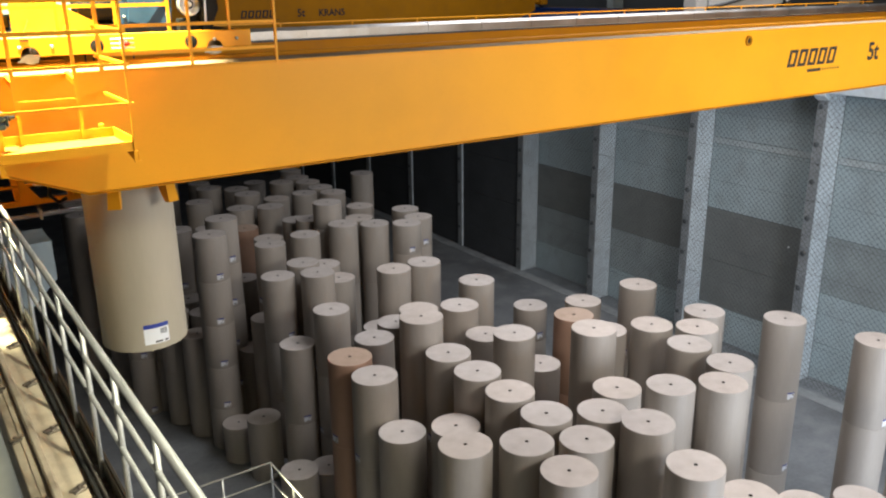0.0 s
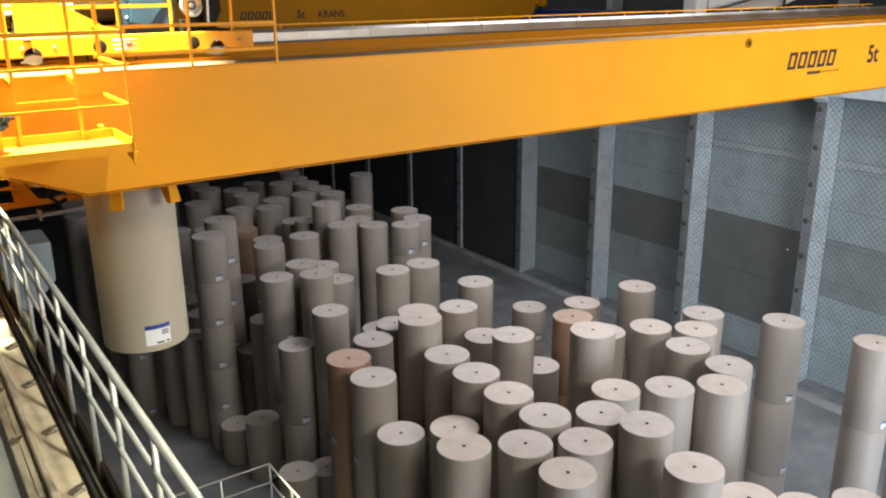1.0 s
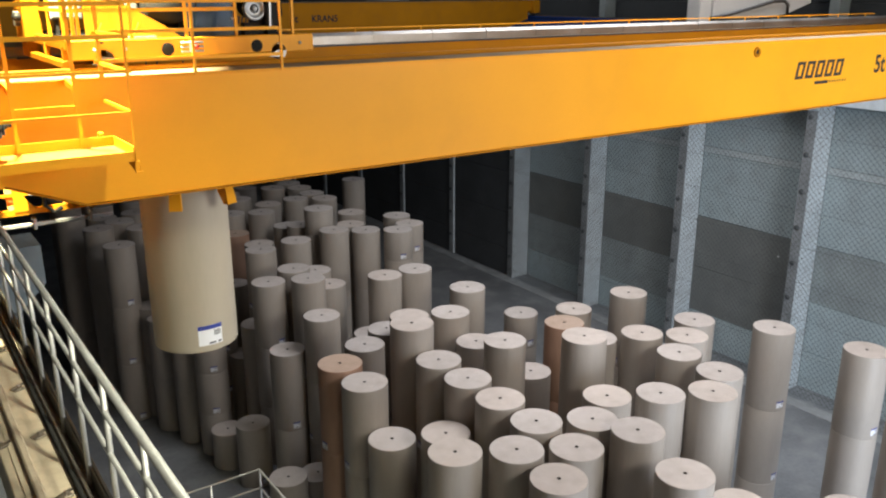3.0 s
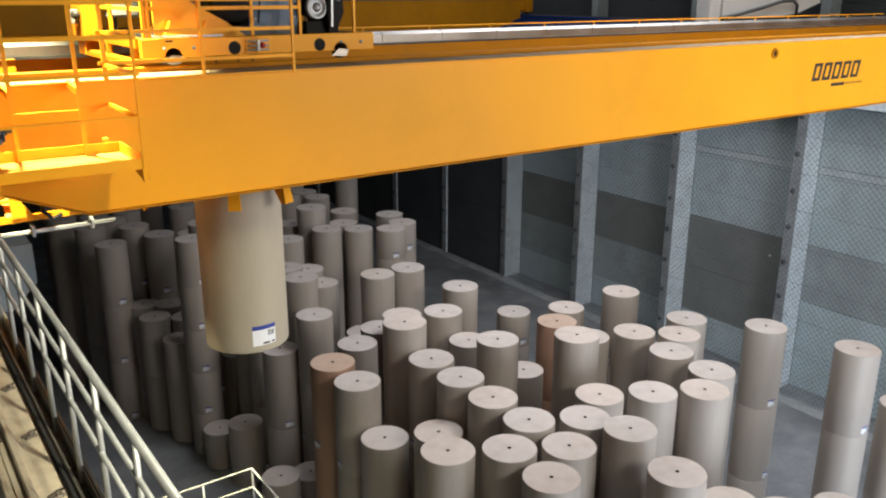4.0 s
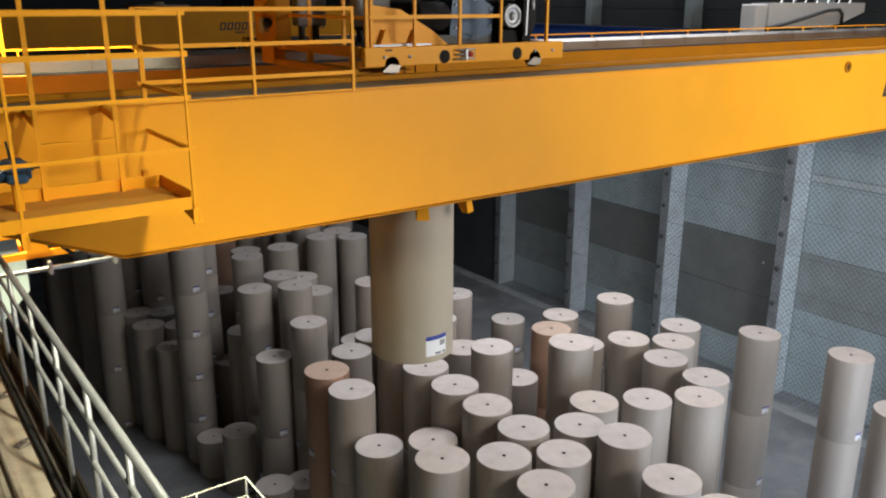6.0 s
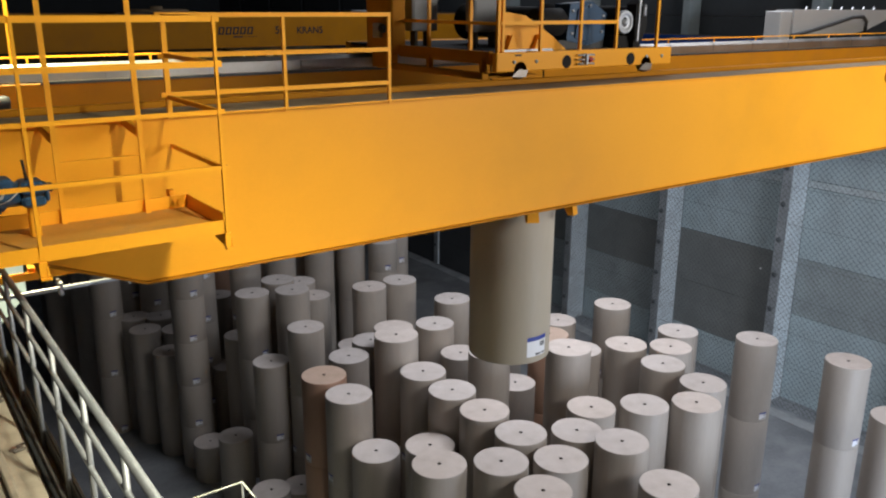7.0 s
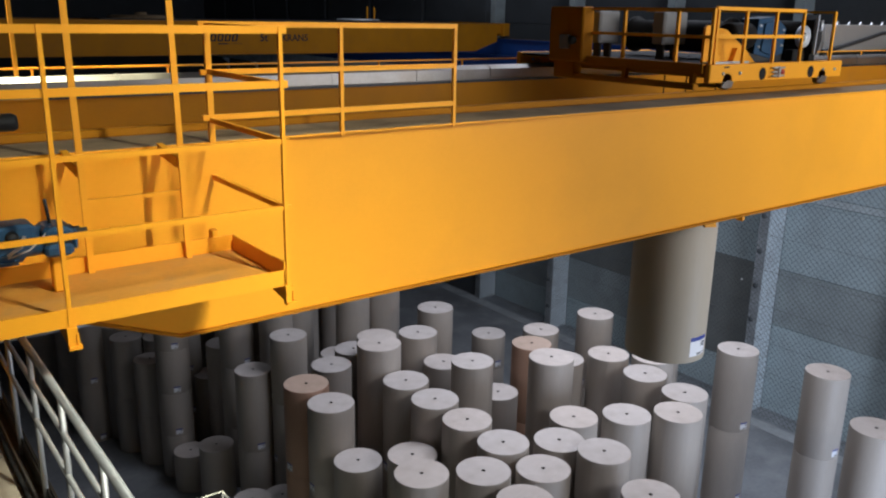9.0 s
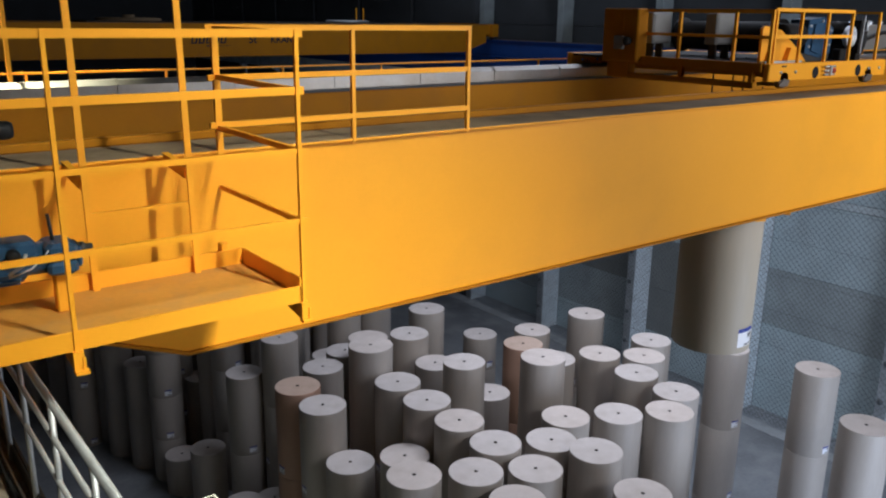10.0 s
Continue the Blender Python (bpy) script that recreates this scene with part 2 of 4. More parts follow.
def thing(name, origin, label, category, group="", kind=""):
    ob = new(name)
    ob.location = origin
    ob.empty_display_size = 0.2
    BASE[ob.name] = Vector(origin)
    return tagged(ob, label, category, group, kind)


def part(name, shape, material, parent, label=""):
    """Links a shape, drawn in the hall's space, as one mesh under a thing or a part."""
    o = BASE[parent.name]
    ob = new(name, shape.mesh(name, material, o))
    ob.parent = parent
    BASE[ob.name] = o
    return tagged(ob, label)


def solid(name, shape, material, origin, label="", category="", group="", kind=""):
    """A thing, or a piece of the setting, of one mesh."""
    ob = new(name, shape.mesh(name, material, origin))
    ob.location = origin
    BASE[ob.name] = Vector(origin)
    return tagged(ob, label, category, group, kind)


def lettering(name, text, size, at, material, parent, shear=0.0):
    """Letters lying on a face that looks south, their lower left corner at the given place."""
    curve = bpy.data.curves.new(name, "FONT")
    curve.body, curve.size, curve.shear, curve.extrude, curve.offset = text, size, shear, 0.003, size * 0.022
    probe = new(name, curve)
    me = bpy.data.meshes.new_from_object(probe.evaluated_get(bpy.context.evaluated_depsgraph_get()))
    bpy.data.objects.remove(probe)
    me.transform(Matrix.Translation(Vector(at) - BASE[parent.name]) @ pose(0, 0, 0, 90, 0, 0))
    me.materials.clear()
    me.materials.append(material)
    ob = new(name, me)
    ob.parent = parent
    BASE[ob.name] = BASE[parent.name]
    return ob

KERB = surface("kerb_concrete", (0.42, 0.44, 0.45), 0.7, vary=0.2, coarse=0.5, fine=6, bump=0.05, dirt=((0.22, 0.23, 0.24), 0.6))

# ---- the hall ----
solid("floor", Shape().box((-2.6, -6, -0.3), (39, 95, 0)), CONCRETE_FLOOR, (0, 0, 0), kind="structure")
solid("wall_north", Shape().box((-3, 95, 0), (39.4, 95.4, 27)), DARK_WALL, (18, 95, 0), kind="structure")
# unseen wall, its two openings cut to let the south lamps through
south = Shape()
for a, b in (((-3, 0), (15.4, 19.4)), ((24.6, 0), (39.4, 19.4)), ((15.4, 12.1), (24.6, 19.4)), ((15.4, 0), (24.6, 0.9)), ((-3, 19.4), (11.3, 24.2)), ((20.7, 19.4), (39.4, 24.2)), ((-3, 24.2), (39.4, 27))):
    south.box((a[0], -6.4, a[1]), (b[0], -6, b[1]))
solid("wall_south", south, DARK_WALL, (18, -6, 0), kind="structure")
solid("wall_west", Shape().box((-3, -6, 0), (-2.6, 95, 27)), DARK_WALL, (-2.8, 40, 0), kind="structure")
solid("ceiling", Shape().box((-3, -6.4, 27), (39.4, 95.4, 27.3)), ROOF, (18, 40, 27), kind="structure")
wall_east = solid("wall_east", Shape().box((38.62, -6, 0), (39, 95, 27)), PANEL_DARK, (38.6, 40, 0), kind="structure")
PITCH, FIRST = 7.40, 21.98
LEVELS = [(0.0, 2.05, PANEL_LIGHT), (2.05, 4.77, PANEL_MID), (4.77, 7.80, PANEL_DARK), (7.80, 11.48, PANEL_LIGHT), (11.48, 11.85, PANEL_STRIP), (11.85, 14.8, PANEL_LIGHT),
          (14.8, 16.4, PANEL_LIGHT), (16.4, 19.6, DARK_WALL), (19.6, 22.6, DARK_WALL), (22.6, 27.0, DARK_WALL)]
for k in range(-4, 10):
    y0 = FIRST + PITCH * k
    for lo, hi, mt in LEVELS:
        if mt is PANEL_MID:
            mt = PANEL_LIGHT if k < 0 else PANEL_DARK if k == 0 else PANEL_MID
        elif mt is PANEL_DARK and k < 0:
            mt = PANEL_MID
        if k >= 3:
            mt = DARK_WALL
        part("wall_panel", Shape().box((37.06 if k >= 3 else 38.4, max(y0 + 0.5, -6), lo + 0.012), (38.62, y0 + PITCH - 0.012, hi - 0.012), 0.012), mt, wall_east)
for k in range(-3, 10):
    y0 = FIRST + PITCH * k
    col = thing("column", (37.6, y0 + 0.25, 0), "tall pale concrete hall column with dark bolted face", "column", "columns along the netted wall")
    part("shaft", Shape().box((36.93, y0, 0), (38.4, y0 + 0.5, 15.1), 0.02), COLUMN, col)
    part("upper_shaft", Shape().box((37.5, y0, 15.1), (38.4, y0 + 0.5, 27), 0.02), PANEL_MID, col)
    part("face_plate", Shape().box((36.89, y0 - 0.01, 0), (36.93, y0 + 0.51, 15), 0.005), COLUMN_FACE, col, "dark steel face plate")
    part("corbel", Shape().prism([(36.89, 14.7), (36.89, 15.1), (36.5, 15.1), (36.5, 14.95)], 1, y0 - 0.06, y0 + 0.56), COLUMN, col)
    for i in range(8):
        z = 1.6 + 1.83 * i
        part("clamp", Shape().lathe([(0, -0.03), (0.11, -0.03), (0.13, 0), (0.13, 0.03), (0, 0.03)], (36.86, y0 + 0.3, z), 0, 12), CLAMP, col, "round dark clamp")
solid("runway_beam", Shape().box((36.45, -6, 15.1), (37.1, 95, 16.3), 0.03), COLUMN, (36.5, 40, 15.1), kind="structure")
blue = thing("crane_runway", (36.5, 40, 16.3), "blue painted crane runway beam on concrete corbels", "runway beam", kind="structure")
part("web", Shape().box((36.42, -6, 16.3), (36.58, 95, 18.56)), BLUE_BEAM, blue)
part("flange", Shape().box((36.2, -6, 18.56), (36.8, 95, 18.62), 0.01), BLUE_BEAM, blue)
part("flange", Shape().box((36.2, -6, 17.55), (36.8, 95, 17.6), 0.01), BLUE_BEAM, blue)
part("rail", Shape().box((36.47, -6, 18.62), (36.53, 95, 18.68), 0.01), RAIL_STEEL, blue)
solid("kerb", Shape().box((36.1, -6, 0), (36.86, 95, 0.05), 0.02), KERB, (36.7, 40, 0), kind="structure")

# netting on the hall side of the columns
net = Shape()
LO, HI, SOUTH, NORTH, MESH = 0.2, 15.0, 2.0, 44.6, 0.21
for sign in (1, -1):
    c = SOUTH - HI if sign > 0 else SOUTH + LO
    end = NORTH - LO if sign > 0 else NORTH + HI
    while c < end:
        # y = c + sign * z, cut to the net's rectangle
        za, zb = LO, HI
        if sign > 0:
            za, zb = max(za, SOUTH - c), min(zb, NORTH - c)
        else:
            za, zb = max(za, c - NORTH), min(zb, c - SOUTH)
        if zb - za > 0.05:
            net.bar((36.85, c + sign * za, za), (36.85, c + sign * zb, zb), 0.012, 0.010, (1, 0, 0))
        c += MESH * 1.4142
for i in range(9):
    z = min(0.7 + 1.83 * i, HI)
    net.bar((36.84, SOUTH, z), (36.84, NORTH, z), 0.012)
solid("safety_net", net, NET, (36.85, 23.5, 0.2), "dark diamond wire safety net hung between wall columns", "net", kind="stuff")

solid("reflector", Shape().lathe([(0, 0.0), (0.05, 0.0), (0.05, 0.02), (0, 0.02)], (36.80, 23.04, 7.24), 0, 12), WHITE_BOX, (36.8, 23.04, 7.24), "small white reflector disc clipped on the net", "reflector")

# ---- west crane track with its walkway ----
track = thing("crane_track", (0.58, 30, 15.2), "pale painted crane track beam with rail clips", "crane track", kind="structure")
part("top_flange", Shape().box((0.42, -6, 16.44), (0.80, 60, 16.5), 0.008), TRACK_PAINT, track)
part("web", Shape().box((0.50, -6, 15.3), (0.66, 60, 16.44)), TRACK_PAINT, track)
part("rail_pad", Shape().box((0.49, -6, 16.5), (0.67, 60, 16.515)), TRACK_PAINT, track)
part("rail", Shape().box((0.55, -6, 16.515), (0.61, 60, 16.58), 0.012), TRACK_PAINT, track)
clip_block = Shape().box((-0.05, -0.035, 0), (0.05, 0.035, 0.022), 0.006)
clip_bolt = Shape().lathe([(0, 0.055), (0.016, 0.055), (0.018, 0.05), (0.018, 0.022), (0, 0.022)], (0.005, 0, 0), 2, 6, False)
clip_arm = Shape().bar((-0.07, 0, 0.03), (0.06, 0.015, 0.04), 0.022, 0.016)
for shape in (clip_bolt, clip_arm):
    clip_block.add(shape.v, shape.f)
clip_mesh = clip_block.mesh("rail_clip", RAIL_STEEL)
for k in range(-4, 26):
    for x, turn in ((0.735, 20), (0.455, 200)):
        c = new("rail_clip", clip_mesh)
        c.parent = track
        c.matrix_basis = pose(x - 0.58, 5.98 + 1.06 * k - 30, 16.5 - 15.2, 0, 0, turn)
walkway = thing("walkway", (0.88, 30, 16.3), "narrow dark steel grating walkway beside crane track", "walkway", kind="structure")
part("grating", Shape().box((0.81, -6, 16.40), (0.99, 60, 16.43)), DARK_STEEL, walkway)
slats = Shape()
for k in range(560):
    slats.box((0.815, -2 + 0.045 * k, 16.43), (0.985, -1.985 + 0.045 * k, 16.445))
tagged(part("grating_bars", slats, RAIL_STEEL, walkway), kind="stuff")
part("edge_beam", Shape().box((0.985, -6, 16.25), (1.01, 60, 16.55), 0.004), DARK_STEEL, walkway)
part("cable", Shape().tube([(0.85, -6, 16.47), (0.85, 60, 16.47)], 0.02, 8), BLACK, walkway)
part("cable", Shape().tube([(0.90, -6, 16.465), (0.90, 60, 16.465)], 0.016, 8), RAIL_STEEL, walkway)
railing = thing("railing", (0.95, 20, 16.43), "galvanised tube guard railing along the crane walkway", "railing")
for k in range(-6, 36):
    y = 4.30 + 0.94 * k
    part("post", Shape().tube([(0.95, y, 16.43), (0.95, y, 17.76)], 0.021, 10), STEEL, railing)
part("handrail", Shape().tube([(0.93, -2, 17.79), (0.93, 40, 17.79)], 0.027, 14), STEEL, railing)
for z in (17.48, 17.17):
    part("mid_rail", Shape().tube([(0.945, -2, z), (0.945, 40, z)], 0.019, 10), STEEL, railing)
part("toe_board", Shape().box((0.955, -2, 16.44), (0.961, 40, 16.60)), DARK_STEEL, railing)
for y in (18.0, 32.7, 47.4):
    pillar = thing("track_column", (-0.3, y, 0), "grey concrete column with corbel under crane track", "column", "columns under the crane track")
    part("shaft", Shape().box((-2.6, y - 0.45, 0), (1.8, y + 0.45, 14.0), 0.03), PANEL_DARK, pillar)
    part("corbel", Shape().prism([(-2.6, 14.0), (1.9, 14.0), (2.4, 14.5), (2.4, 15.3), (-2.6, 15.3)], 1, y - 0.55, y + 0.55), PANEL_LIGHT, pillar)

# stair landing below the walkway
landing = thing("stair_landing", (3.0, 9.5, 0), "grey steel stair landing with thin tube railing", "landing")
part("deck", Shape().box((1.4, 5.5, 10.9), (4.62, 12.27, 11.0), 0.01), DARK_STEEL, landing)
for x in (1.5, 4.5):
    for y in (5.6, 12.15):
        part("leg", Shape().box((x - 0.08, y - 0.08, 0), (x + 0.08, y + 0.08, 10.9), 0.01), DARK_STEEL, landing)
spots = [(4.6, 12.25), (3.72, 12.25), (2.85, 12.25), (1.98, 12.25), (4.6, 11.3), (4.6, 10.35), (4.6, 9.4), (4.6, 8.45)]
for x, y in spots:
    part("post", Shape().tube([(x, y, 11.0), (x, y, 12.1)], 0.021, 8), STEEL, landing)
for z in (12.1, 11.73, 11.36):
    part("rail", Shape().tube([(1.4, 12.25, z), (4.6, 12.25, z), (4.6, 6.0, z)], 0.021, 8), STEEL, landing)

# ---- bridge crane ----
GROUND = 20.1


def girder(crane, y0, y1, shift=0.0, paint=YELLOW, top=19.05, bottom=17.42, west=-0.2, east=35.9):
    """A box girder with tapered ends, flanges, a dusty top plate and a trolley rail."""
    low = [(west, bottom + 0.9), (0.6, bottom + 0.61), (2.2, bottom), (east - 1.8, bottom), (east, bottom + 0.6)]
    web = [(west, top), (west, low[0][1])] + low[1:] + [(east, top)]
    part("girder_web", Shape().prism(web, 1, y0 + 0.03, y1 - 0.03), paint, crane)
    # the flange underside's shade is put into its darker yellow
    part("bottom_flange", Shape().prism([(x, z - 0.004) for x, z in low] + [(x, z - 0.03) for x, z in low[::-1]], 1, y0, y1), YELLOW_SHADED, crane)
    part("top_flange", Shape().box((west, y0 - 0.02, top - 0.022), (east, y1, top + 0.002), 0.005), paint, crane)
    part("top_plate", Shape().box((west, y0 - 0.016, top + 0.002), (east, y1, top + 0.008)), DUST_TOP, crane, "dusty grey top plate")


def brand_bars(parent, x, y, z, wide, high, under=True):
    """A slanted dark mark of five blocks with a bar and dots below it."""
    step = wide / 5
    for i in range(5):
        a, b, lean = x + step * i, x + step * (i + 0.80), high * 0.22
        stroke = high * 0.24
        frame_bars = Shape()
        frame_bars.prism([(a, z), (a + stroke, z), (a + stroke + lean, z + high), (a + lean, z + high)], 1, y - 0.004, y)
        frame_bars.prism([(b - stroke, z), (b, z), (b + lean, z + high), (b + lean - stroke, z + high)], 1, y - 0.004, y)
        for lo in (0.0, 0.82):
            frame_bars.prism([(a + stroke + lean * lo, z + high * lo), (b - stroke + lean * lo, z + high * lo), (b - stroke + lean * (lo + 0.18), z + high * (lo + 0.18)), (a + stroke + lean * (lo + 0.18), z + high * (lo + 0.18))], 1, y - 0.004, y)
        part("mark_block", frame_bars, INK, parent)
    if under:
        part("mark_bar", Shape().box((x + wide * 0.42, y - 0.004, z - high * 0.40), (x + wide * 0.70, y, z - high * 0.22)), INK, parent)
        for i in range(7):
            a = x + wide * (0.73 + 0.055 * i)
            part("mark_dot", Shape().box((a, y - 0.004, z - high * 0.36), (a + wide * 0.025, y, z - high * 0.24)), INK, parent)


crane = thing("bridge_crane", (0.6, 14.5, 16.58), "yellow double girder overhead crane spanning the paper store", "crane")
girder(crane, 11.85, 12.97)
girder(crane, 16.0, 17.25, paint=YELLOW_SHADED)
part("trolley_rail", Shape().box((0.2, 12.44, 19.058), (35.8, 12.52, 19.13), 0.012), YELLOW_SHADED, crane)
part("trolley_rail", Shape().box((0.2, 16.39, 19.058), (35.8, 16.45, 19.13), 0.012), DUST_TOP, crane)
# mark and letters on the near girder
brand_bars(crane, 18.0, 11.88, 18.13, 2.02, 0.40)
lettering("lettering", "5t", 0.62, (21.45, 11.876, 18.12), INK, crane)
part("bore_ring", Shape().lathe([(0.055, 0), (0.11, 0), (0.11, -0.03), (0.085, -0.035), (0.055, -0.03)], (16.44, 11.88, 18.82), 1, 20), YELLOW_SHADED, crane)
part("bore", Shape().lathe([(0, -0.004), (0.06, -0.004)], (16.44, 11.88, 18.82), 1, 16), BLACK, crane, "dark bore in the girder web")
# end carriages and wheels
for x0, x1, z0, z1, wz in ((0.36, 0.70, 16.75, 18.05, 16.83), (36.25, 36.75, 18.8, 19.4, 18.93)):
    part("end_carriage", Shape().box((x0, 12.3, z0), (x1, 17.9, z1), 0.02), YELLOW, crane)
    for y in (12.7, 17.4):
        part("wheel", Shape().lathe([(0, -0.08), (0.25, -0.08), (0.25, 0.08), (0, 0.08)], ((x0 + x1) / 2 + 0.04 * (x0 < 1), y, wz), 0, 24), RAIL_STEEL, crane)
for y in (12.4, 16.6):
    part("end_tie", Shape().box((35.5, y - 0.3, 18.75), (36.3, y + 0.3, 19.04), 0.01), YELLOW, crane)
# service platform hung on the near girder
PZ = GROUND - 1.86
part("platform_deck", Shape().box((-0.6, 10.5, PZ - 0.03), (2.52, 11.42, PZ), 0.005), DECK, crane)
part("toe_board", Shape().box((-0.6, 10.485, PZ - 0.06), (2.53, 10.5, PZ + 0.06)), YELLOW, crane)
part("toe_board", Shape().box((2.52, 10.485, PZ - 0.06), (2.535, 11.42, PZ + 0.12)), YELLOW, crane)
part("toe_board", Shape().box((-0.6, 11.40, PZ), (2.52, 11.42, PZ + 0.12)), YELLOW, crane)
part("deck_stay", Shape().box((2.36, 11.42, PZ - 0.03), (2.42, 11.50, PZ + 0.17), 0.006), YELLOW, crane)
for x in (2.55, 1.06, -0.43):
    part("post", Shape().bar((x, 10.49, PZ - 0.14), (x, 10.49, GROUND - 0.10), 0.026, 0.03), YELLOW, crane)
    part("bracket", Shape().prism([(10.46, PZ - 0.18), (10.46, PZ - 0.06), (11.86, PZ - 0.03), (11.86, PZ - 0.09), (10.9, PZ - 0.1)], 0, x - 0.03, x + 0.03), YELLOW, crane)
    part("foot_plate", Shape().box((x - 0.03, 10.44, PZ - 0.20), (x + 0.05, 10.50, PZ - 0.18)).box((x + 0.02, 10.45, PZ - 0.18), (x + 0.035, 10.50, PZ - 0.10)), YELLOW, crane)
for z in (-0.12, -0.48, -0.87, -1.345):
    h = 0.05 if z > -0.8 else 0.035
    part("rail", Shape().bar((-0.6, 10.5, GROUND + z), (2.60, 10.5, GROUND + z), 0.03, h), YELLOW, crane)
    part("side_rail", Shape().bar((2.55, 10.5, GROUND + z), (2.57, 11.85, GROUND + z), 0.03, 0.04), YELLOW, crane)
# railing on the near girder's edge
for x in (2.57, 3.80, 5.08):
    part("post", Shape().bar((x, 11.84, GROUND - 1.08), (x, 11.84, GROUND - 0.10), 0.05 if x < 3 else 0.035, 0.035), YELLOW, crane)
for z in (-0.11, -0.485, -0.85):
    part("rail", Shape().bar((2.5, 11.84, GROUND + z), (5.1, 11.84, GROUND + z), 0.03, 0.045), YELLOW, crane)
# ladder from the platform to the girder top
for x in (1.42, 2.14):
    part("ladder_stile", Shape().bar((x, 11.36, PZ), (x, 11.44, GROUND + 0.45), 0.045, 0.02, (0, 1, 0)), YELLOW, crane)
    for z in (-1.12,):
        part("ladder_bracket", Shape().bar((x, 11.42, GROUND + z), (x, 11.88, GROUND + z + 0.05), 0.05, 0.08), YELLOW, crane)
for z in (-1.34,):
    part("rung", Shape().bar((1.42, 11.40, GROUND + z), (2.14, 11.40, GROUND + z), 0.03), YELLOW, crane)
# travel drive on the platform
MY = 11.08
motor = part("travel_motor", Shape().lathe([(0, -0.7), (0.12, -0.7), (0.13, -0.67), (0.13, 0.42), (0.10, 0.45), (0.10, 0.58), (0, 0.58)], (0.5, MY, GROUND - 1.49), 0, 24), MOTOR_BLUE, crane, "blue finned travel motor")
for k in range(9):
    a = radians(150 + 25 * k)
    c_, s_ = math.cos(a), math.sin(a)
    part("fin", Shape().bar((-0.1, MY + 0.125 * c_, GROUND - 1.49 + 0.125 * s_), (0.90, MY + 0.125 * c_, GROUND - 1.49 + 0.125 * s_), 0.012, 0.04, (0, c_, s_)), MOTOR_BLUE, motor)
part("terminal_box", Shape().box((0.45, MY - 0.16, GROUND - 1.45), (1.0, MY + 0.06, GROUND - 1.34), 0.02), MOTOR_BLUE, motor)
gearcase = part("gear_case", Shape().box((1.045, MY - 0.15, GROUND - 1.49), (1.235, MY + 0.12, GROUND - 1.385), 0.025).box((1.05, MY - 0.14, GROUND - 1.59), (1.23, MY + 0.11, GROUND - 1.505), 0.02).box((1.235, MY - 0.10, GROUND - 1.56), (1.265, MY + 0.08, GROUND - 1.42), 0.012), MOTOR_BLUE, motor)
part("seam", Shape().box((1.06, MY - 0.12, GROUND - 1.506), (1.22, MY + 0.1, GROUND - 1.489)), BLACK, gearcase)
part("shaft", Shape().lathe([(0, 0), (0.04, 0), (0.04, 0.03), (0.024, 0.04), (0.024, 0.08), (0, 0.085)], (1.264, MY - 0.02, GROUND - 1.46), 0, 14), DARK_STEEL, motor)
part("antenna", Shape().tube([(1.12, MY, GROUND - 1.39), (1.105, MY, GROUND - 1.22)], 0.011, 8), BLACK, motor)
part("motor_cable", Shape().tube([(1.10, MY - 0.1, GROUND - 1.385), (1.03, MY - 0.17, GROUND - 1.44), (0.95, MY - 0.19, GROUND - 1.50), (0.82, MY - 0.18, GROUND - 1.54)], 0.006, 6), STEEL, motor)
part("motor_cable", Shape().tube([(0.93, MY - 0.17, GROUND - 1.41), (0.90, MY - 0.20, GROUND - 1.47), (0.82, MY - 0.19, GROUND - 1.52)], 0.012, 6), STEEL, motor)
part("plug", Shape().lathe([(0, -0.05), (0.03, -0.05), (0.04, -0.02), (0.04, 0.02)], (0.86, MY - 0.16, GROUND - 1.41), 1, 12), BLACK, motor)
part("motor_foot", Shape().box((0.2, MY - 0.1, PZ), (0.55, MY + 0.1, PZ + 0.26), 0.01), YELLOW, motor)
part("motor_foot", Shape().box((1.10, MY - 0.04, PZ), (1.18, MY + 0.05, PZ + 0.28), 0.01), YELLOW, motor)
# power duct and thin rail on the far girder
duct = part("power_duct", Shape().prism([(16.0, 19.08), (16.24, 19.08), (16.24, 19.24), (16.19, 19.30), (16.06, 19.30), (16.0, 19.24)], 0, 1.5, 35.5), DUCT, crane, "long shiny metal cable duct")
for k in range(22):
    x = 1.55 + 1.5 * k
    part("joint_band", Shape().prism([(15.99, 19.08), (16.25, 19.08), (16.25, 19.25), (16.19, 19.31), (16.06, 19.31), (15.99, 19.25)], 0, x, x + 0.02), DUCT, duct)
part("duct_shelf", Shape().box((2.2, 15.93, 19.04), (35.5, 16.0, 19.075)), DARK_STEEL, crane)
part("guard_rail", Shape().bar((0.3, 16.7, 19.36), (30, 16.7, 19.36), 0.025), YELLOW, crane)
for k in range(18):
    part("guard_post", Shape().bar((0.5 + 1.7 * k, 16.7, 19.07), (0.5 + 1.7 * k, 16.7, 19.36), 0.025), YELLOW, crane)
part("buffer", Shape().lathe([(0, 0), (0.09, 0), (0.09, 0.42), (0.07, 0.46), (0, 0.46)], (1.14, 14.6, GROUND - 1.135), 0, 18), BLACK, crane, "black rubber buffer")
part("end_post", Shape().bar((1.95, 16.3, 19.07), (1.95, 16.3, GROUND + 0.35), 0.045), YELLOW, crane)
part("buffer_beam", Shape().box((0.6, 14.3, 18.5), (1.14, 14.9, 19.04), 0.02), YELLOW, crane)
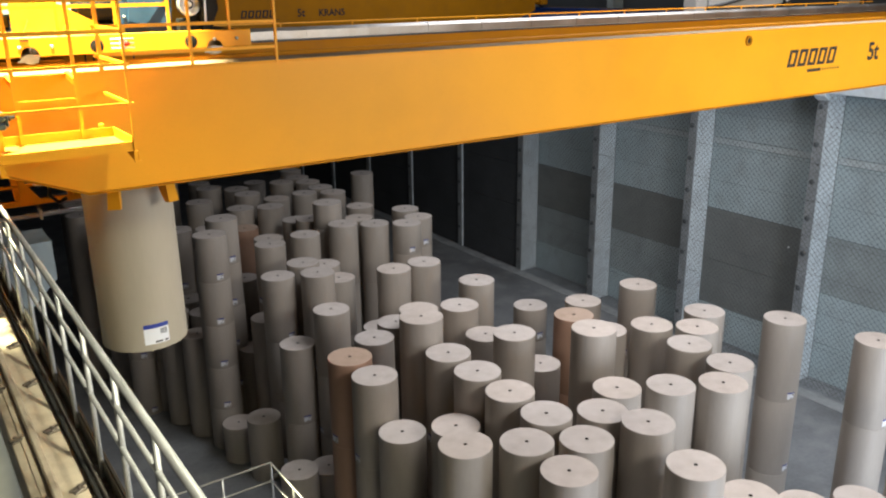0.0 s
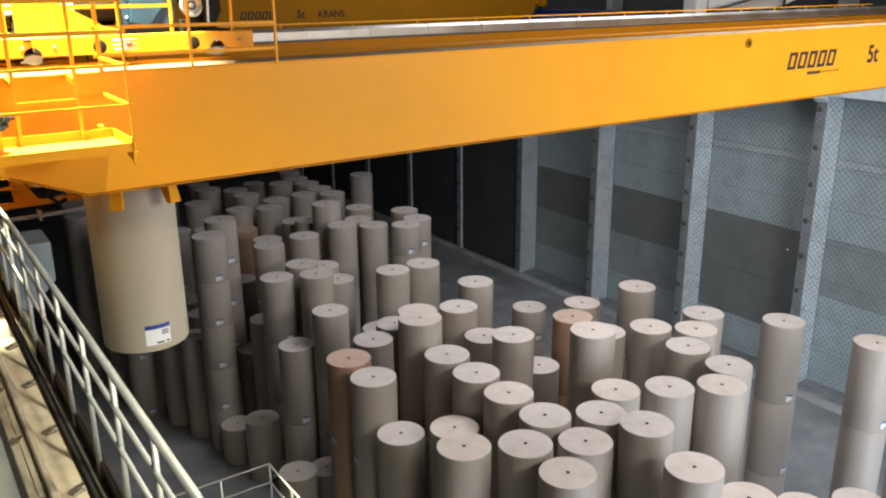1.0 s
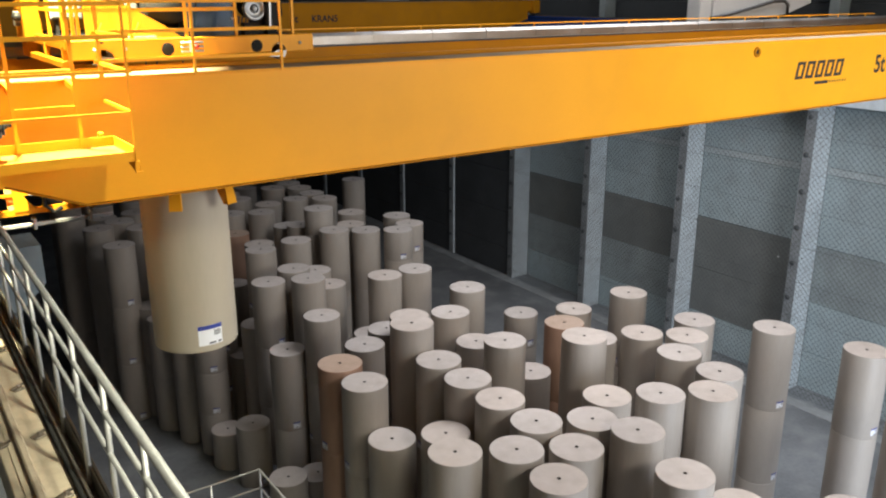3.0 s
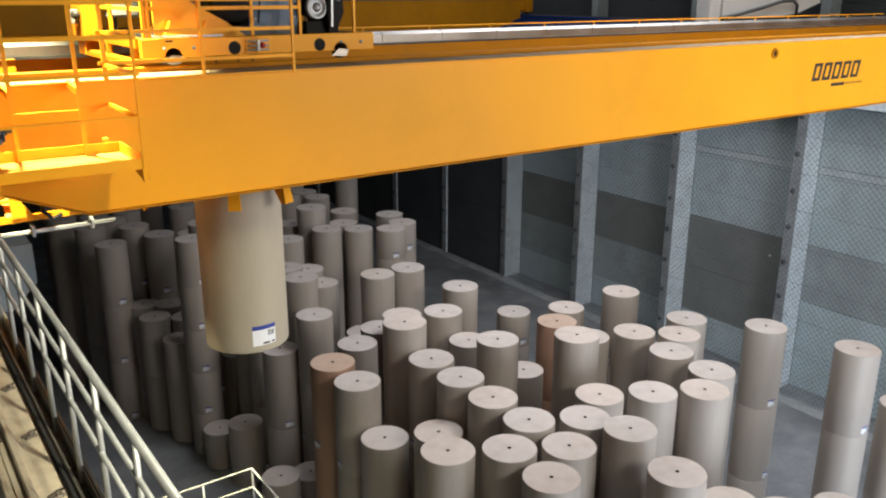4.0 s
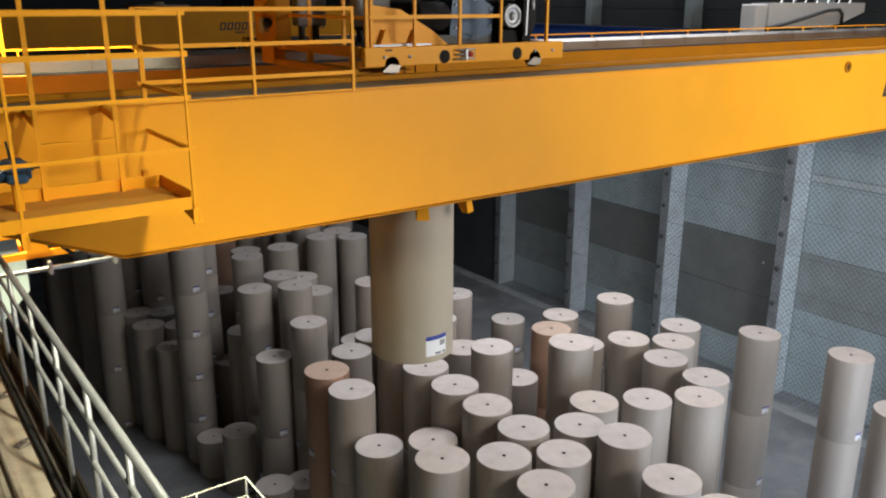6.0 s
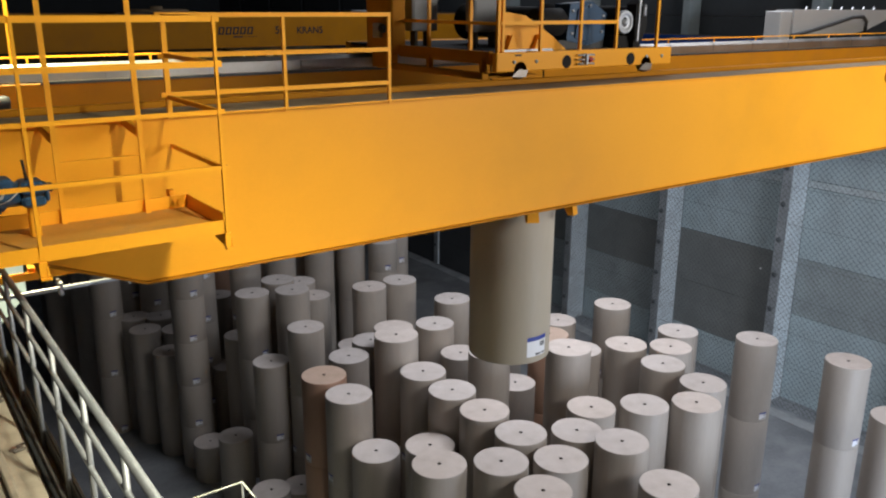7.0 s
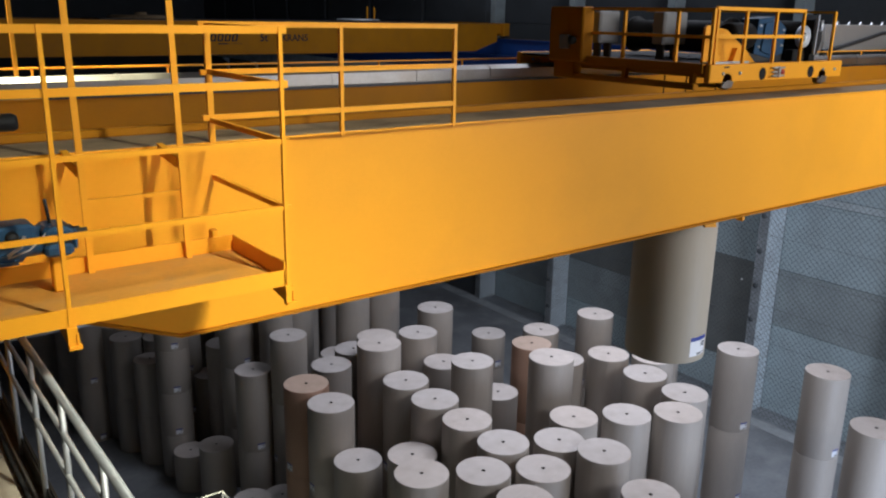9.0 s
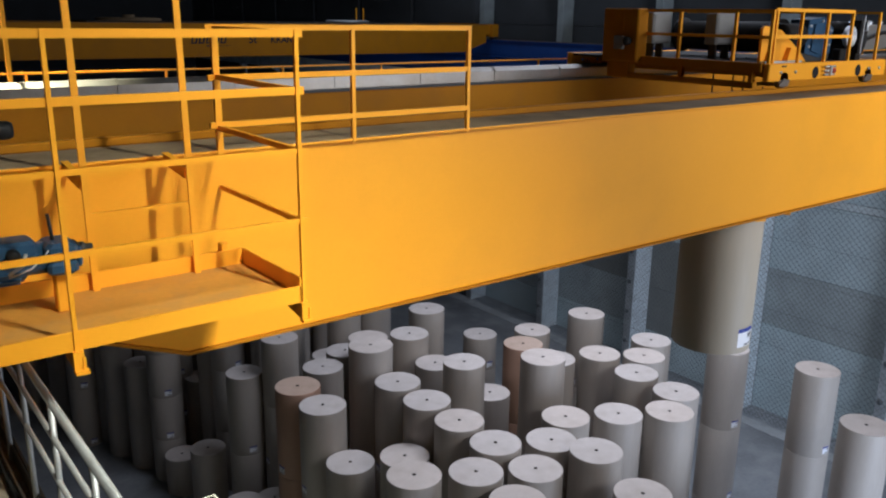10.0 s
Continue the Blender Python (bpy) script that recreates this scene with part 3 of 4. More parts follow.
# control cabinet and hose beyond the far girder
part("cabinet_walkway", Shape().box((20.8, 17.2, 19.08), (27.5, 18.4, 19.12)), DARK_STEEL, crane)
cab = part("control_cabinet", Shape().prism([(22.0, 19.30), (22.0, 20.02), (27.2, 20.02), (27.2, 19.74), (25.9, 19.40), (24.8, 19.30)], 1, 17.45, 18.05), CABINET, crane, "long grey cabinet with sloping underside")
part("side_box", Shape().box((21.45, 17.5, 19.12), (21.98, 18.0, 19.98), 0.02), CABINET, cab)
part("cabinet_stand", Shape().box((22.2, 17.6, 19.12), (24.6, 17.9, 19.30)), DARK_STEEL, cab)
for k in range(7):
    part("lifting_eye", Shape().bar((22.6 + 0.62 * k, 17.5, 20.0), (22.66 + 0.62 * k, 17.5, 20.10), 0.03), STEEL, cab)
part("hose", Shape().tube([(21.8, 17.35, 19.32), (22.8, 17.35, 19.44), (23.9, 17.35, 19.62), (24.9, 17.35, 19.80), (25.5, 17.35, 19.82), (25.75, 17.35, 19.68), (25.75, 17.35, 19.34)], 0.055, 10), BLACK, crane)
# frame slung under the far girder's west end
sling = part("sling_frame", Shape().bar((0.5, 15.5, GROUND - 3.52), (3.82, 15.5, GROUND - 3.52), 0.08, 0.10), YELLOW, crane)
part("beam", Shape().bar((0.5, 15.5, GROUND - 3.02), (2.6, 15.5, GROUND - 3.02), 0.05, 0.06), YELLOW, sling)
part("beam", Shape().bar((0.5, 15.5, GROUND - 3.22), (2.6, 15.5, GROUND - 3.22), 0.05, 0.05), YELLOW, sling)
for x in (0.75, 1.75, 2.6):
    part("hanger", Shape().bar((x, 15.5, GROUND - 3.5), (x, 16.2, GROUND - 2.66), 0.16, 0.07), YELLOW, sling)
    part("gusset", Shape().prism([(x, GROUND - 3.5), (x + 0.34, GROUND - 3.5), (x + 0.2, GROUND - 3.3), (x + 0.06, GROUND - 3.1), (x, GROUND - 3.1)], 1, 15.44, 15.47), YELLOW, sling)
part("end_plate", Shape().box((3.8, 15.42, GROUND - 3.66), (3.86, 15.58, GROUND - 3.42)), YELLOW, sling)
for y, z in ((15.40, -3.72), (15.52, -3.78)):
    part("pipe", Shape().tube([(0.4, y, GROUND + z), (3.3, y, GROUND + z - 0.0)], 0.022, 8), STEEL, crane)
for x in (1.0, 2.0, 2.9):
    part("pipe_clamp", Shape().box((x, 15.36, GROUND - 3.82), (x + 0.05, 15.56, GROUND - 3.64), 0.005), STEEL, crane)
for x in (2.15, 2.75):
    part("cable_loop", Shape().tube([(x, 15.2, GROUND - 2.9), (x + 0.06, 15.2, GROUND - 3.15), (x + 0.03, 15.2, GROUND - 3.38), (x + 0.16, 15.2, GROUND - 3.52), (x + 0.3, 15.2, GROUND - 3.46)], 0.035, 8), BLACK, sling)
part("junction_box", Shape().box((1.95, 15.1, GROUND - 3.18), (2.3, 15.35, GROUND - 2.98), 0.015), WHITE_BOX, sling)

# ---- trolley on the crane ----
trolley = thing("crane_trolley", (3.2, 14.4, 19.13), "yellow hoist trolley with railings, grey cabinets and blue drive", "trolley")
for y in (12.42, 16.37):
    plate = part("side_plate", Shape().box((1.40, y, 19.235), (4.93, y + 0.1, 19.49), 0.012), YELLOW, trolley)
    for x in (2.68, 4.0):
        part("round_hole", Shape().lathe([(0, -0.003), (0.085, -0.003), (0.092, 0.0)], (x, y, 19.335), 1, 20), BLACK_SHADED, plate)
    for x in (1.82, 4.35):
        wheel = part("wheel", Shape().lathe([(0, -0.05), (0.115, -0.05), (0.12, -0.04), (0.12, 0.04), (0.115, 0.05), (0, 0.05)], (x, y + 0.05, 19.25), 1, 24), RAIL_STEEL, trolley)
        part("wheel_guard", Shape().prism([(x - 0.17, 19.17), (x + 0.08, 19.155), (x + 0.12, 19.25), (x - 0.04, 19.27)], 1, y - 0.025, y - 0.005), RAIL_STEEL, wheel)
    for x in (1.7, 2.1, 3.9 + 0.45, 4.7):
        part("bolt", Shape().lathe([(0, -0.02), (0.022, -0.02), (0.025, 0.0)], (x, y, 19.36), 1, 8), STEEL, plate)
part("slot_plate", Shape().box((1.72, 12.405, 19.44), (1.82, 12.419, 19.46)), BLACK, trolley)
buffer = part("rope_clamp", Shape().box((2.98, 12.33, 19.28), (3.03, 12.42, 19.44), 0.01), STEEL, trolley)
for z in (19.30, 19.36, 19.42):
    part("clamp_bolt", Shape().tube([(2.85, 12.37, z), (3.17, 12.37, z)], 0.014, 8), STEEL, buffer)
part("red_knob", Shape().lathe([(0, -0.05), (0.035, -0.05), (0.04, 0)], (3.06, 12.36, 19.36), 1, 14), RED_MARK, buffer)
# deck coloured near black to hold the shade among the hoist gear
part("deck", Shape().box((1.45, 12.53, 19.44), (4.9, 16.36, 19.475)), BLACK_SHADED, trolley)
part("edge_beam", Shape().box((1.36, 12.53, 19.36), (1.45, 15.3, 19.50), 0.01), YELLOW_SHADED, trolley)
part("lower_beam", Shape().box((1.30, 12.6, 19.13), (1.42, 15.3, 19.22), 0.01), YELLOW_SHADED, trolley)
part("lower_deck", Shape().box((1.42, 12.6, 19.15), (2.3, 13.05, 19.17)), YELLOW_SHADED, trolley)
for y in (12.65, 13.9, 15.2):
    part("strut", Shape().box((1.34, y, 19.2), (1.42, y + 0.07, 19.40)), YELLOW_SHADED, trolley)
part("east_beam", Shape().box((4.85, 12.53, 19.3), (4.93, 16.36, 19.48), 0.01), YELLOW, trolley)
part("cross_beam", Shape().box((2.2, 12.53, 19.24), (2.36, 16.36, 19.44), 0.01), YELLOW_SHADED, trolley)
part("cross_beam", Shape().box((4.5, 12.53, 19.24), (4.66, 16.36, 19.44), 0.01), YELLOW_SHADED, trolley)
housing = part("drive_housing", Shape().box((1.24, 14.75, 19.40), (1.50, 15.5, 20.26), 0.02), YELLOW_SHADED, trolley)
part("socket_box", Shape().box((1.17, 15.0, 19.60), (1.24, 15.2, 19.82), 0.01), CABINET, housing)
part("socket", Shape().lathe([(0, -0.09), (0.05, -0.09), (0.07, -0.03), (0.07, 0)], (1.19, 14.95, 19.74), 1, 14), BLACK, housing)
part("slot", Shape().box((1.234, 15.05, 19.86), (1.239, 15.2, 20.14)), YELLOW_SHADED, housing)
part("housing_foot", Shape().box((1.28, 14.95, 19.14), (1.48, 15.4, 19.40), 0.01), YELLOW_SHADED, housing)
for y in (12.5, 13.1, 14.1, 14.95):
    part("post", Shape().bar((1.48, y, 19.46), (1.48, y, 20.24), 0.045), YELLOW, trolley)
for z in (20.23, 19.86):
    part("rail", Shape().bar((1.48, 12.48, z), (1.48, 15.0, z), 0.035, 0.045), YELLOW, trolley)
for x in (1.54, 2.22, 2.98, 3.72, 4.62):
    part("post", Shape().bar((x, 12.48, 19.46), (x, 12.48, 20.25), 0.04), YELLOW, trolley)
for z in (20.25, 19.87):
    part("rail", Shape().bar((1.5, 12.48, z), (3.74, 12.48, z), 0.03, 0.05), YELLOW, trolley)
part("rail", Shape().bar((4.62, 12.48, 20.24), (4.62, 16.3, 20.24), 0.035), YELLOW, trolley)
for x0, y0, w in ((2.16, 13.9, 0.58), (1.62, 14.75, 0.48)):
    box = part("grey_cabinet", Shape().box((x0, y0, 19.70), (x0 + w, y0 + 0.22, 20.20), 0.015), CABINET, trolley, "grey steel switch cabinet")
    part("cabinet_door", Shape().box((x0 + 0.03, y0 - 0.012, 19.73), (x0 + w - 0.03, y0, 20.17), 0.005), CABINET, box)
    for x in (x0 + 0.08, x0 + w - 0.16):
        part("cabinet_foot", Shape().box((x, y0 + 0.05, 19.47), (x + 0.05, y0 + 0.18, 19.70)), DARK_STEEL, box)
bracket = part("drum_bracket", Shape().prism([(1.7, 19.475), (3.0, 19.475), (2.75, 19.66), (2.2, 19.96), (1.75, 20.02), (1.7, 19.98)], 1, 12.78, 12.82), YELLOW, trolley, "yellow welded drum bracket")
for x in (1.8, 2.3):
    part("rib", Shape().prism([(x, 19.475), (x + 0.22, 19.475), (x + 0.1, 19.70)], 1, 12.70, 12.78), YELLOW, bracket)
drum = part("rope_drum", Shape().lathe([(0, 0), (0.30, 0), (0.30, 0.05), (0.24, 0.07), (0.24, 1.9), (0.30, 1.92), (0.30, 1.97), (0, 1.97)], (3.1, 13.3, 19.83), 1, 28), BLACK_SHADED, trolley, "dark grooved rope drum")
part("drum_rope", Shape().lathe([(0.245 + 0.008 * (i % 2), 0.2 + 0.03 * i) for i in range(40)], (3.1, 13.3, 19.83), 1, 24), BLACK_SHADED, drum)
gear = part("gearbox", Shape().prism([(3.1, 19.60), (3.55, 19.52), (3.88, 19.6), (3.92, 19.98), (3.6, 20.16), (3.15, 20.12)], 1, 12.88, 13.2), MOTOR_BLUE, trolley, "blue cast hoist gearbox")
part("gear_rib", Shape().prism([(3.25, 19.64), (3.5, 19.58), (3.8, 19.95), (3.5, 20.08), (3.3, 20.05)], 1, 12.85, 12.88), MOTOR_BLUE, gear)
for x, z in ((3.2, 19.7), (3.2, 20.02), (3.5, 19.6), (3.82, 19.72), (3.84, 19.95), (3.55, 20.1)):
    part("cover_bolt", Shape().lathe([(0, -0.02), (0.02, -0.02), (0.024, 0)], (x, 12.878, z), 1, 8), STEEL, gear)
part("gearbox_foot", Shape().box((2.8, 12.9, 19.475), (3.9, 13.2, 19.60)), DARK_STEEL, gear)
part("drive_motor", Shape().lathe([(0, 0), (0.18, 0), (0.2, 0.03), (0.2, 0.5), (0.16, 0.55), (0, 0.55)], (2.56, 13.02, 19.86), 0, 22), BLACK_SHADED, trolley, "black finned hoist drive motor")
brake = part("brake_disc", Shape().lathe([(0.07, -0.03), (0.12, -0.03), (0.125, -0.055), (0.165, -0.055), (0.17, -0.04), (0.17, 0.02), (0.07, 0.02)], (4.10, 12.70, 19.86), 1, 28), STEEL, trolley, "bright round brake disc")
part("disc_face", Shape().lathe([(0, -0.022), (0.12, -0.022), (0.125, -0.01)], (4.10, 12.70, 19.86), 1, 24), DARK_STEEL, brake)
part("hub", Shape().lathe([(0, -0.07), (0.035, -0.07), (0.045, -0.02), (0.05, 0.1)], (4.10, 12.70, 19.86), 1, 16), STEEL, brake)
part("brake_frame", Shape().box((3.94, 12.72, 19.475), (4.30, 12.86, 19.66), 0.01), BLACK_SHADED, brake)
caliper = part("brake_caliper", Shape().prism([(4.26, 19.60), (4.42, 19.58), (4.52, 19.78), (4.50, 20.08), (4.36, 20.20), (4.26, 20.12)], 1, 12.60, 12.80), BLACK_SHADED, trolley, "black brake caliper")
part("brake_lever", Shape().bar((4.30, 12.585, 19.58), (4.32, 12.585, 20.20), 0.03), STEEL, caliper)
part("spring", Shape().tube([(4.42, 12.58, 19.95), (4.42, 12.58, 20.12)], 0.03, 10), STEEL, caliper)
part("caliper_foot", Shape().box((4.28, 12.64, 19.475), (4.44, 12.78, 19.60)), BLACK_SHADED, caliper)
part("hoist_motor", Shape().lathe([(0, 0), (0.14, 0), (0.2, 0.06), (0.2, 0.7), (0.15, 0.78), (0, 0.78)], (4.36, 12.84, 19.90), 1, 22), BLACK_SHADED, trolley, "black hoist motor")
part("motor_stand", Shape().box((4.3, 12.86, 19.475), (4.5, 13.4, 19.74)), DARK_STEEL, trolley)
part("cable_tray", Shape().box((1.6, 12.62, 19.476), (2.6, 12.72, 19.51)), STEEL, trolley)
# lifting gear under the trolley
LX, LY = 3.2, 14.08
for dx in (-0.3, 0.3):
    for dy in (-0.3, 0.3):
        part("rope", Shape().tube([(LX + dx, LY + dy, 19.5), (LX + dx, LY + dy, 17.55)], 0.014, 6), DARK_STEEL, trolley)
lifter = part("roll_gripper", Shape().lathe([(0, 0.32), (0.25, 0.32), (0.32, 0.22), (0.66, 0.16), (0.70, 0.10), (0.70, 0.02), (0, 0.02)], (LX, LY, 17.31), 2, 36), YELLOW, trolley, "round yellow roll gripper")
for ang in (-114, -65, 66, 115):
    a = radians(ang)
    c, s_ = math.cos(a), math.sin(a)
    arm = Shape()
    pts = [(0.68, 17.36), (1.02, 17.36), (1.12, 16.83), (1.02, 16.83), (0.78, 17.2)]
    verts = []
    for w in (-0.10, 0.10):
        for r, z in pts:
            k = w * (0.7 if z > 17 else 1.0)
            verts.append((LX + c * r - s_ * k, LY + s_ * r + c * k, z))
    n = len(pts)
    arm.add(verts, [tuple(range(n))[::-1], tuple(range(n, 2 * n))] + [(i, (i + 1) % n, n + (i + 1) % n, n + i) for i in range(n)])
    part("gripper_arm", arm, YELLOW, lifter)

# ---- second crane, parked farther along the hall ----
parked = thing("parked_crane", (0.6, 43, 16.58), "yellow overhead crane with dusty top plates parked farther along the hall", "crane")
girder(parked, 42.0, 43.1, paint=YELLOW_SHADED, top=19.55, bottom=17.9, west=-0.2, east=35.9)
girder(parked, 46.2, 47.3, paint=YELLOW_SHADED, top=19.55, bottom=17.9, west=-0.2, east=35.9)
for x0, x1, z0, z1, wz in ((0.36, 0.70, 16.75, 18.5, 16.83), (36.25, 36.75, 18.8, 19.6, 18.93)):
    part("end_carriage", Shape().box((x0, 41.8, z0), (x1, 47.6, z1), 0.02), YELLOW_SHADED, parked)
    for y in (42.2, 47.2):
        part("wheel", Shape().lathe([(0, -0.08), (0.25, -0.08), (0.25, 0.08), (0, 0.08)], ((x0 + x1) / 2 + 0.04 * (x0 < 1), y, wz), 0, 20), RAIL_STEEL, parked)
part("end_tie", Shape().box((35.5, 42.1, 18.95), (36.3, 42.9, 19.5)), YELLOW_SHADED, parked)
brand_bars(parked, 16.2, 42.03, 18.54, 1.95, 0.38)
lettering("lettering", "5t", 0.55, (19.36, 42.024, 18.55), INK, parked)
lettering("lettering", "KRAN5", 0.50, (20.62, 42.024, 18.55), INK, parked)
part("hoist_drum", Shape().lathe([(0, 0), (1.6, 0), (1.6, 0.12), (1.4, 0.16), (0.3, 0.16), (0.3, 0.3), (0, 0.3)], (14.0, 44.6, 19.62), 2, 36), DUST_TOP, parked, "round flat cable reel")
part("hoist_drum", Shape().lathe([(0, 0), (1.3, 0), (1.3, 0.08), (1.2, 0.12), (0, 0.12)], (27.0, 44.6, 19.62), 2, 36), STEEL, parked)
for x in (27.4, 27.9):
    part("marker_post", Shape().bar((x, 44.2, 19.7), (x, 44.2, 20.45), 0.05), YELLOW, parked)
part("drum_deck", Shape().box((11.5, 43.0, 19.56), (29.0, 46.3, 19.62)), DARK_STEEL, parked)

# ---- paper rolls ----
R = 0.71


def upright(h, material):
    return Shape().lathe([(0.055, 0.0), (R - 0.014, 0.0), (R - 0.004, 0.008), (R, 0.02), (R, h - 0.024), (R - 0.002, h - 0.014), (R - 0.006, h - 0.005), (R - 0.012, h - 0.001)], (0, 0, 0), 2, 40).mesh("paper_roll", material)


def roll_parts(h, material, wrap, big=False):
    """Meshes of the end face, the core, the label and its print for a roll of height h, label to the south."""
    end = Shape().lathe([(0.05, 0.0), (0.3, 0.002), (R - 0.05, 0.002), (R - 0.009, 0.0)], (0, 0, h - 0.001), 2, 40).mesh("end_face", material)
    core = Shape().lathe([(0.052, -0.02), (0.052, 0.005), (0.038, 0.005), (0.038, -0.25), (0, -0.25)], (0, 0, h), 2, 16).mesh("core", HOLE)
    lo, hi, half = (0.12, 0.48, 17) if big else (0.14, 0.40, 12)
    f_ = half / 17

    def patch(a0, a1, z0, z1, off, steps=6):
        s = Shape()
        v, f = [], []
        for i in range(steps + 1):
            a = radians(-90 + a0 + (a1 - a0) * i / steps)
            v += [((R + off) * math.cos(a), (R + off) * math.sin(a), z) for z in (z0, z1)]
        for i in range(steps):
            f.append((2 * i, 2 * i + 2, 2 * i + 3, 2 * i + 1))
        return s.add(v, f, True)
    label = patch(-half, half, lo, hi, 0.003).mesh("label", LABEL)
    band = patch(-half, half, hi - 0.21 * (hi - lo), hi, 0.005).mesh("label_band", LABEL_BLUE)
    code = Shape()
    for i in range(5):
        q = patch((5 + 2.0 * i) * f_, (6.1 + 2.0 * i) * f_, lo + 0.45 * (hi - lo), hi - 0.28 * (hi - lo), 0.005, 1)
        code.add(q.v, q.f)
    q = patch(-3 * f_, 7 * f_, lo + 0.02, lo + 0.05, 0.005, 2)
    code.add(q.v, q.f)
    q = patch(10 * f_, 15 * f_, lo + 0.02, lo + 0.05, 0.005, 2)
    code.add(q.v, q.f)
    flap = patch(100, 155, 0.004, h - 0.012, 0.004, 8)
    return end, core, label, band, code.mesh("label_print", INK), flap.mesh("wrap_flap", wrap)


KIT = {}


def paper_roll(x, y, z, h, turn, kind, label, group):
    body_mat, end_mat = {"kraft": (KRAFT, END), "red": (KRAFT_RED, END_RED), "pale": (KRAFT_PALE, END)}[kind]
    key = (round(h, 2), kind)
    if key not in KIT:
        KIT[key] = (upright(h, body_mat), *roll_parts(h, end_mat, body_mat, kind == "pale"))
    names = ("paper_roll", "end_face", "core", "label", "label_band", "label_print", "wrap_flap")
    ob = tagged(new(names[0], KIT[key][0]), label, "paper roll", group)
    ob.matrix_basis = pose(x, y, z, 0, 0, turn)
    made = [ob]
    for i in range(1, 7):
        child = new(names[i], KIT[key][i])
        child.parent = made[3] if i in (4, 5) else ob
        made.append(child)
    tagged(made[5], kind="stuff")
    return ob


# x, y and height of each stack
NEAR = [(18.55, 24.93, 8.85), (16.47, 23.18, 8.83), (16.55, 21.70, 8.16), (16.27, 19.73, 8.98), (21.40, 24.93, 7.10), (17.69, 19.99, 7.36), (19.38, 20.17, 8.74), (21.80, 22.20, 8.07),
        (17.39, 17.17, 9.76), (19.55, 18.72, 8.62), (23.35, 20.79, 8.85), (20.74, 17.73, 8.85), (23.21, 17.48, 8.85), (21.84, 16.69, 8.85), (20.51, 15.92, 8.85), (20.39, 14.24, 8.85),
        (19.12, 13.51, 8.85), (17.76, 14.31, 8.85), (16.44, 15.18, 8.80), (15.15, 14.47, 8.75), (15.39, 13.04, 9.00), (13.63, 13.52, 8.85), (13.53, 14.99, 8.96), (13.43, 16.44, 9.06),
        (13.37, 17.91, 9.11), (13.32, 19.37, 9.19), (12.07, 17.20, 8.05), (10.91, 15.13, 8.85), (12.25, 14.28, 8.89), (12.26, 12.70, 8.85), (14.79, 10.98, 8.98), (16.06, 10.25, 8.01),
        (24.90, 15.38, 8.85), (25.70, 12.49, 8.85), (20.13, 9.54, 6.66), (18.39, 10.11, 6.89)]
MIDDLE = [(14.17, 21.98, 5.32), (11.12, 18.61, 7.49), (11.07, 20.08, 8.75), (11.00, 21.53, 8.84), (13.17, 23.80, 8.12), (13.27, 20.82, 9.92), (14.85, 23.46, 8.94), (14.75, 24.92, 7.98),
          (15.30, 27.05, 6.92), (13.24, 27.30, 8.07), (14.01, 30.00, 8.67), (12.73, 31.20, 8.43), (14.18, 31.80, 8.57), (15.55, 32.50, 8.04), (15.49, 31.00, 7.83), (16.59, 28.07, 8.85),
          (18.09, 28.07, 8.85), (14.04, 38.89, 5.85), (12.76, 32.90, 5.95), (12.12, 28.20, 6.59), (12.63, 34.30, 4.02), (10.75, 32.08, 1.70), (11.17, 30.09, 2.75), (10.65, 25.42, 2.80),
          (12.04, 25.79, 2.30), (10.74, 33.55, 10.03), (11.87, 35.20, 10.21)]
FAR = [(10.99, 39.24, 8.85), (13.70, 43.98, 8.85), (15.27, 46.87, 8.85), (16.84, 53.71, 7.65), (16.63, 46.09, 8.77), (20.16, 52.26, 7.49), (16.30, 43.49, 9.03), (15.13, 41.58, 8.80),
       (16.51, 40.76, 8.85), (17.49, 42.18, 8.85), (19.35, 45.73, 8.85), (20.68, 46.41, 8.85), (20.69, 44.90, 8.85), (20.68, 43.21, 8.85), (19.30, 42.46, 8.85), (20.72, 41.65, 8.85),
       (17.52, 35.94, 9.93), (20.44, 37.98, 8.85), (24.49, 45.06, 8.85), (19.32, 36.00, 8.83), (17.59, 34.47, 9.14), (19.36, 34.51, 8.86), (22.09, 36.02, 8.85), (20.65, 33.56, 8.86),
       (21.86, 34.40, 8.84), (15.74, 34.84, 8.85), (17.20, 37.36, 8.81), (17.08, 38.81, 8.47), (13.96, 34.87, 8.69), (14.57, 36.50, 8.47), (14.75, 40.16, 8.06), (15.84, 44.86, 7.24),
       (12.41, 38.55, 8.85), (22.73, 52.05, 8.05)]
WEST = [(9.75, 36.9, 5.6), (10.25, 35.2, 5.0), (8.63, 38.87, 8.85), (9.73, 38.57, 5.7), (10.83, 37.99, 5.7), (11.08, 36.4, 5.5), (10.16, 40.5, 9.1), (8.35, 41.5, 9.1), (9.55, 42.3, 9.1),
        (7.6, 44.2, 9.1), (9.2, 44.4, 8.85), (10.9, 44.6, 8.85), (8.0, 47.0, 9.0), (9.7, 47.2, 8.85), (11.6, 47.4, 8.85), (8.3, 50.2, 8.85), (10.1, 50.6, 9.0), (12.2, 50.4, 8.85), (13.8, 50.6, 8.85)]
EAST = [(23.06, 9.57, 8.85)]
dice = random.Random(4)
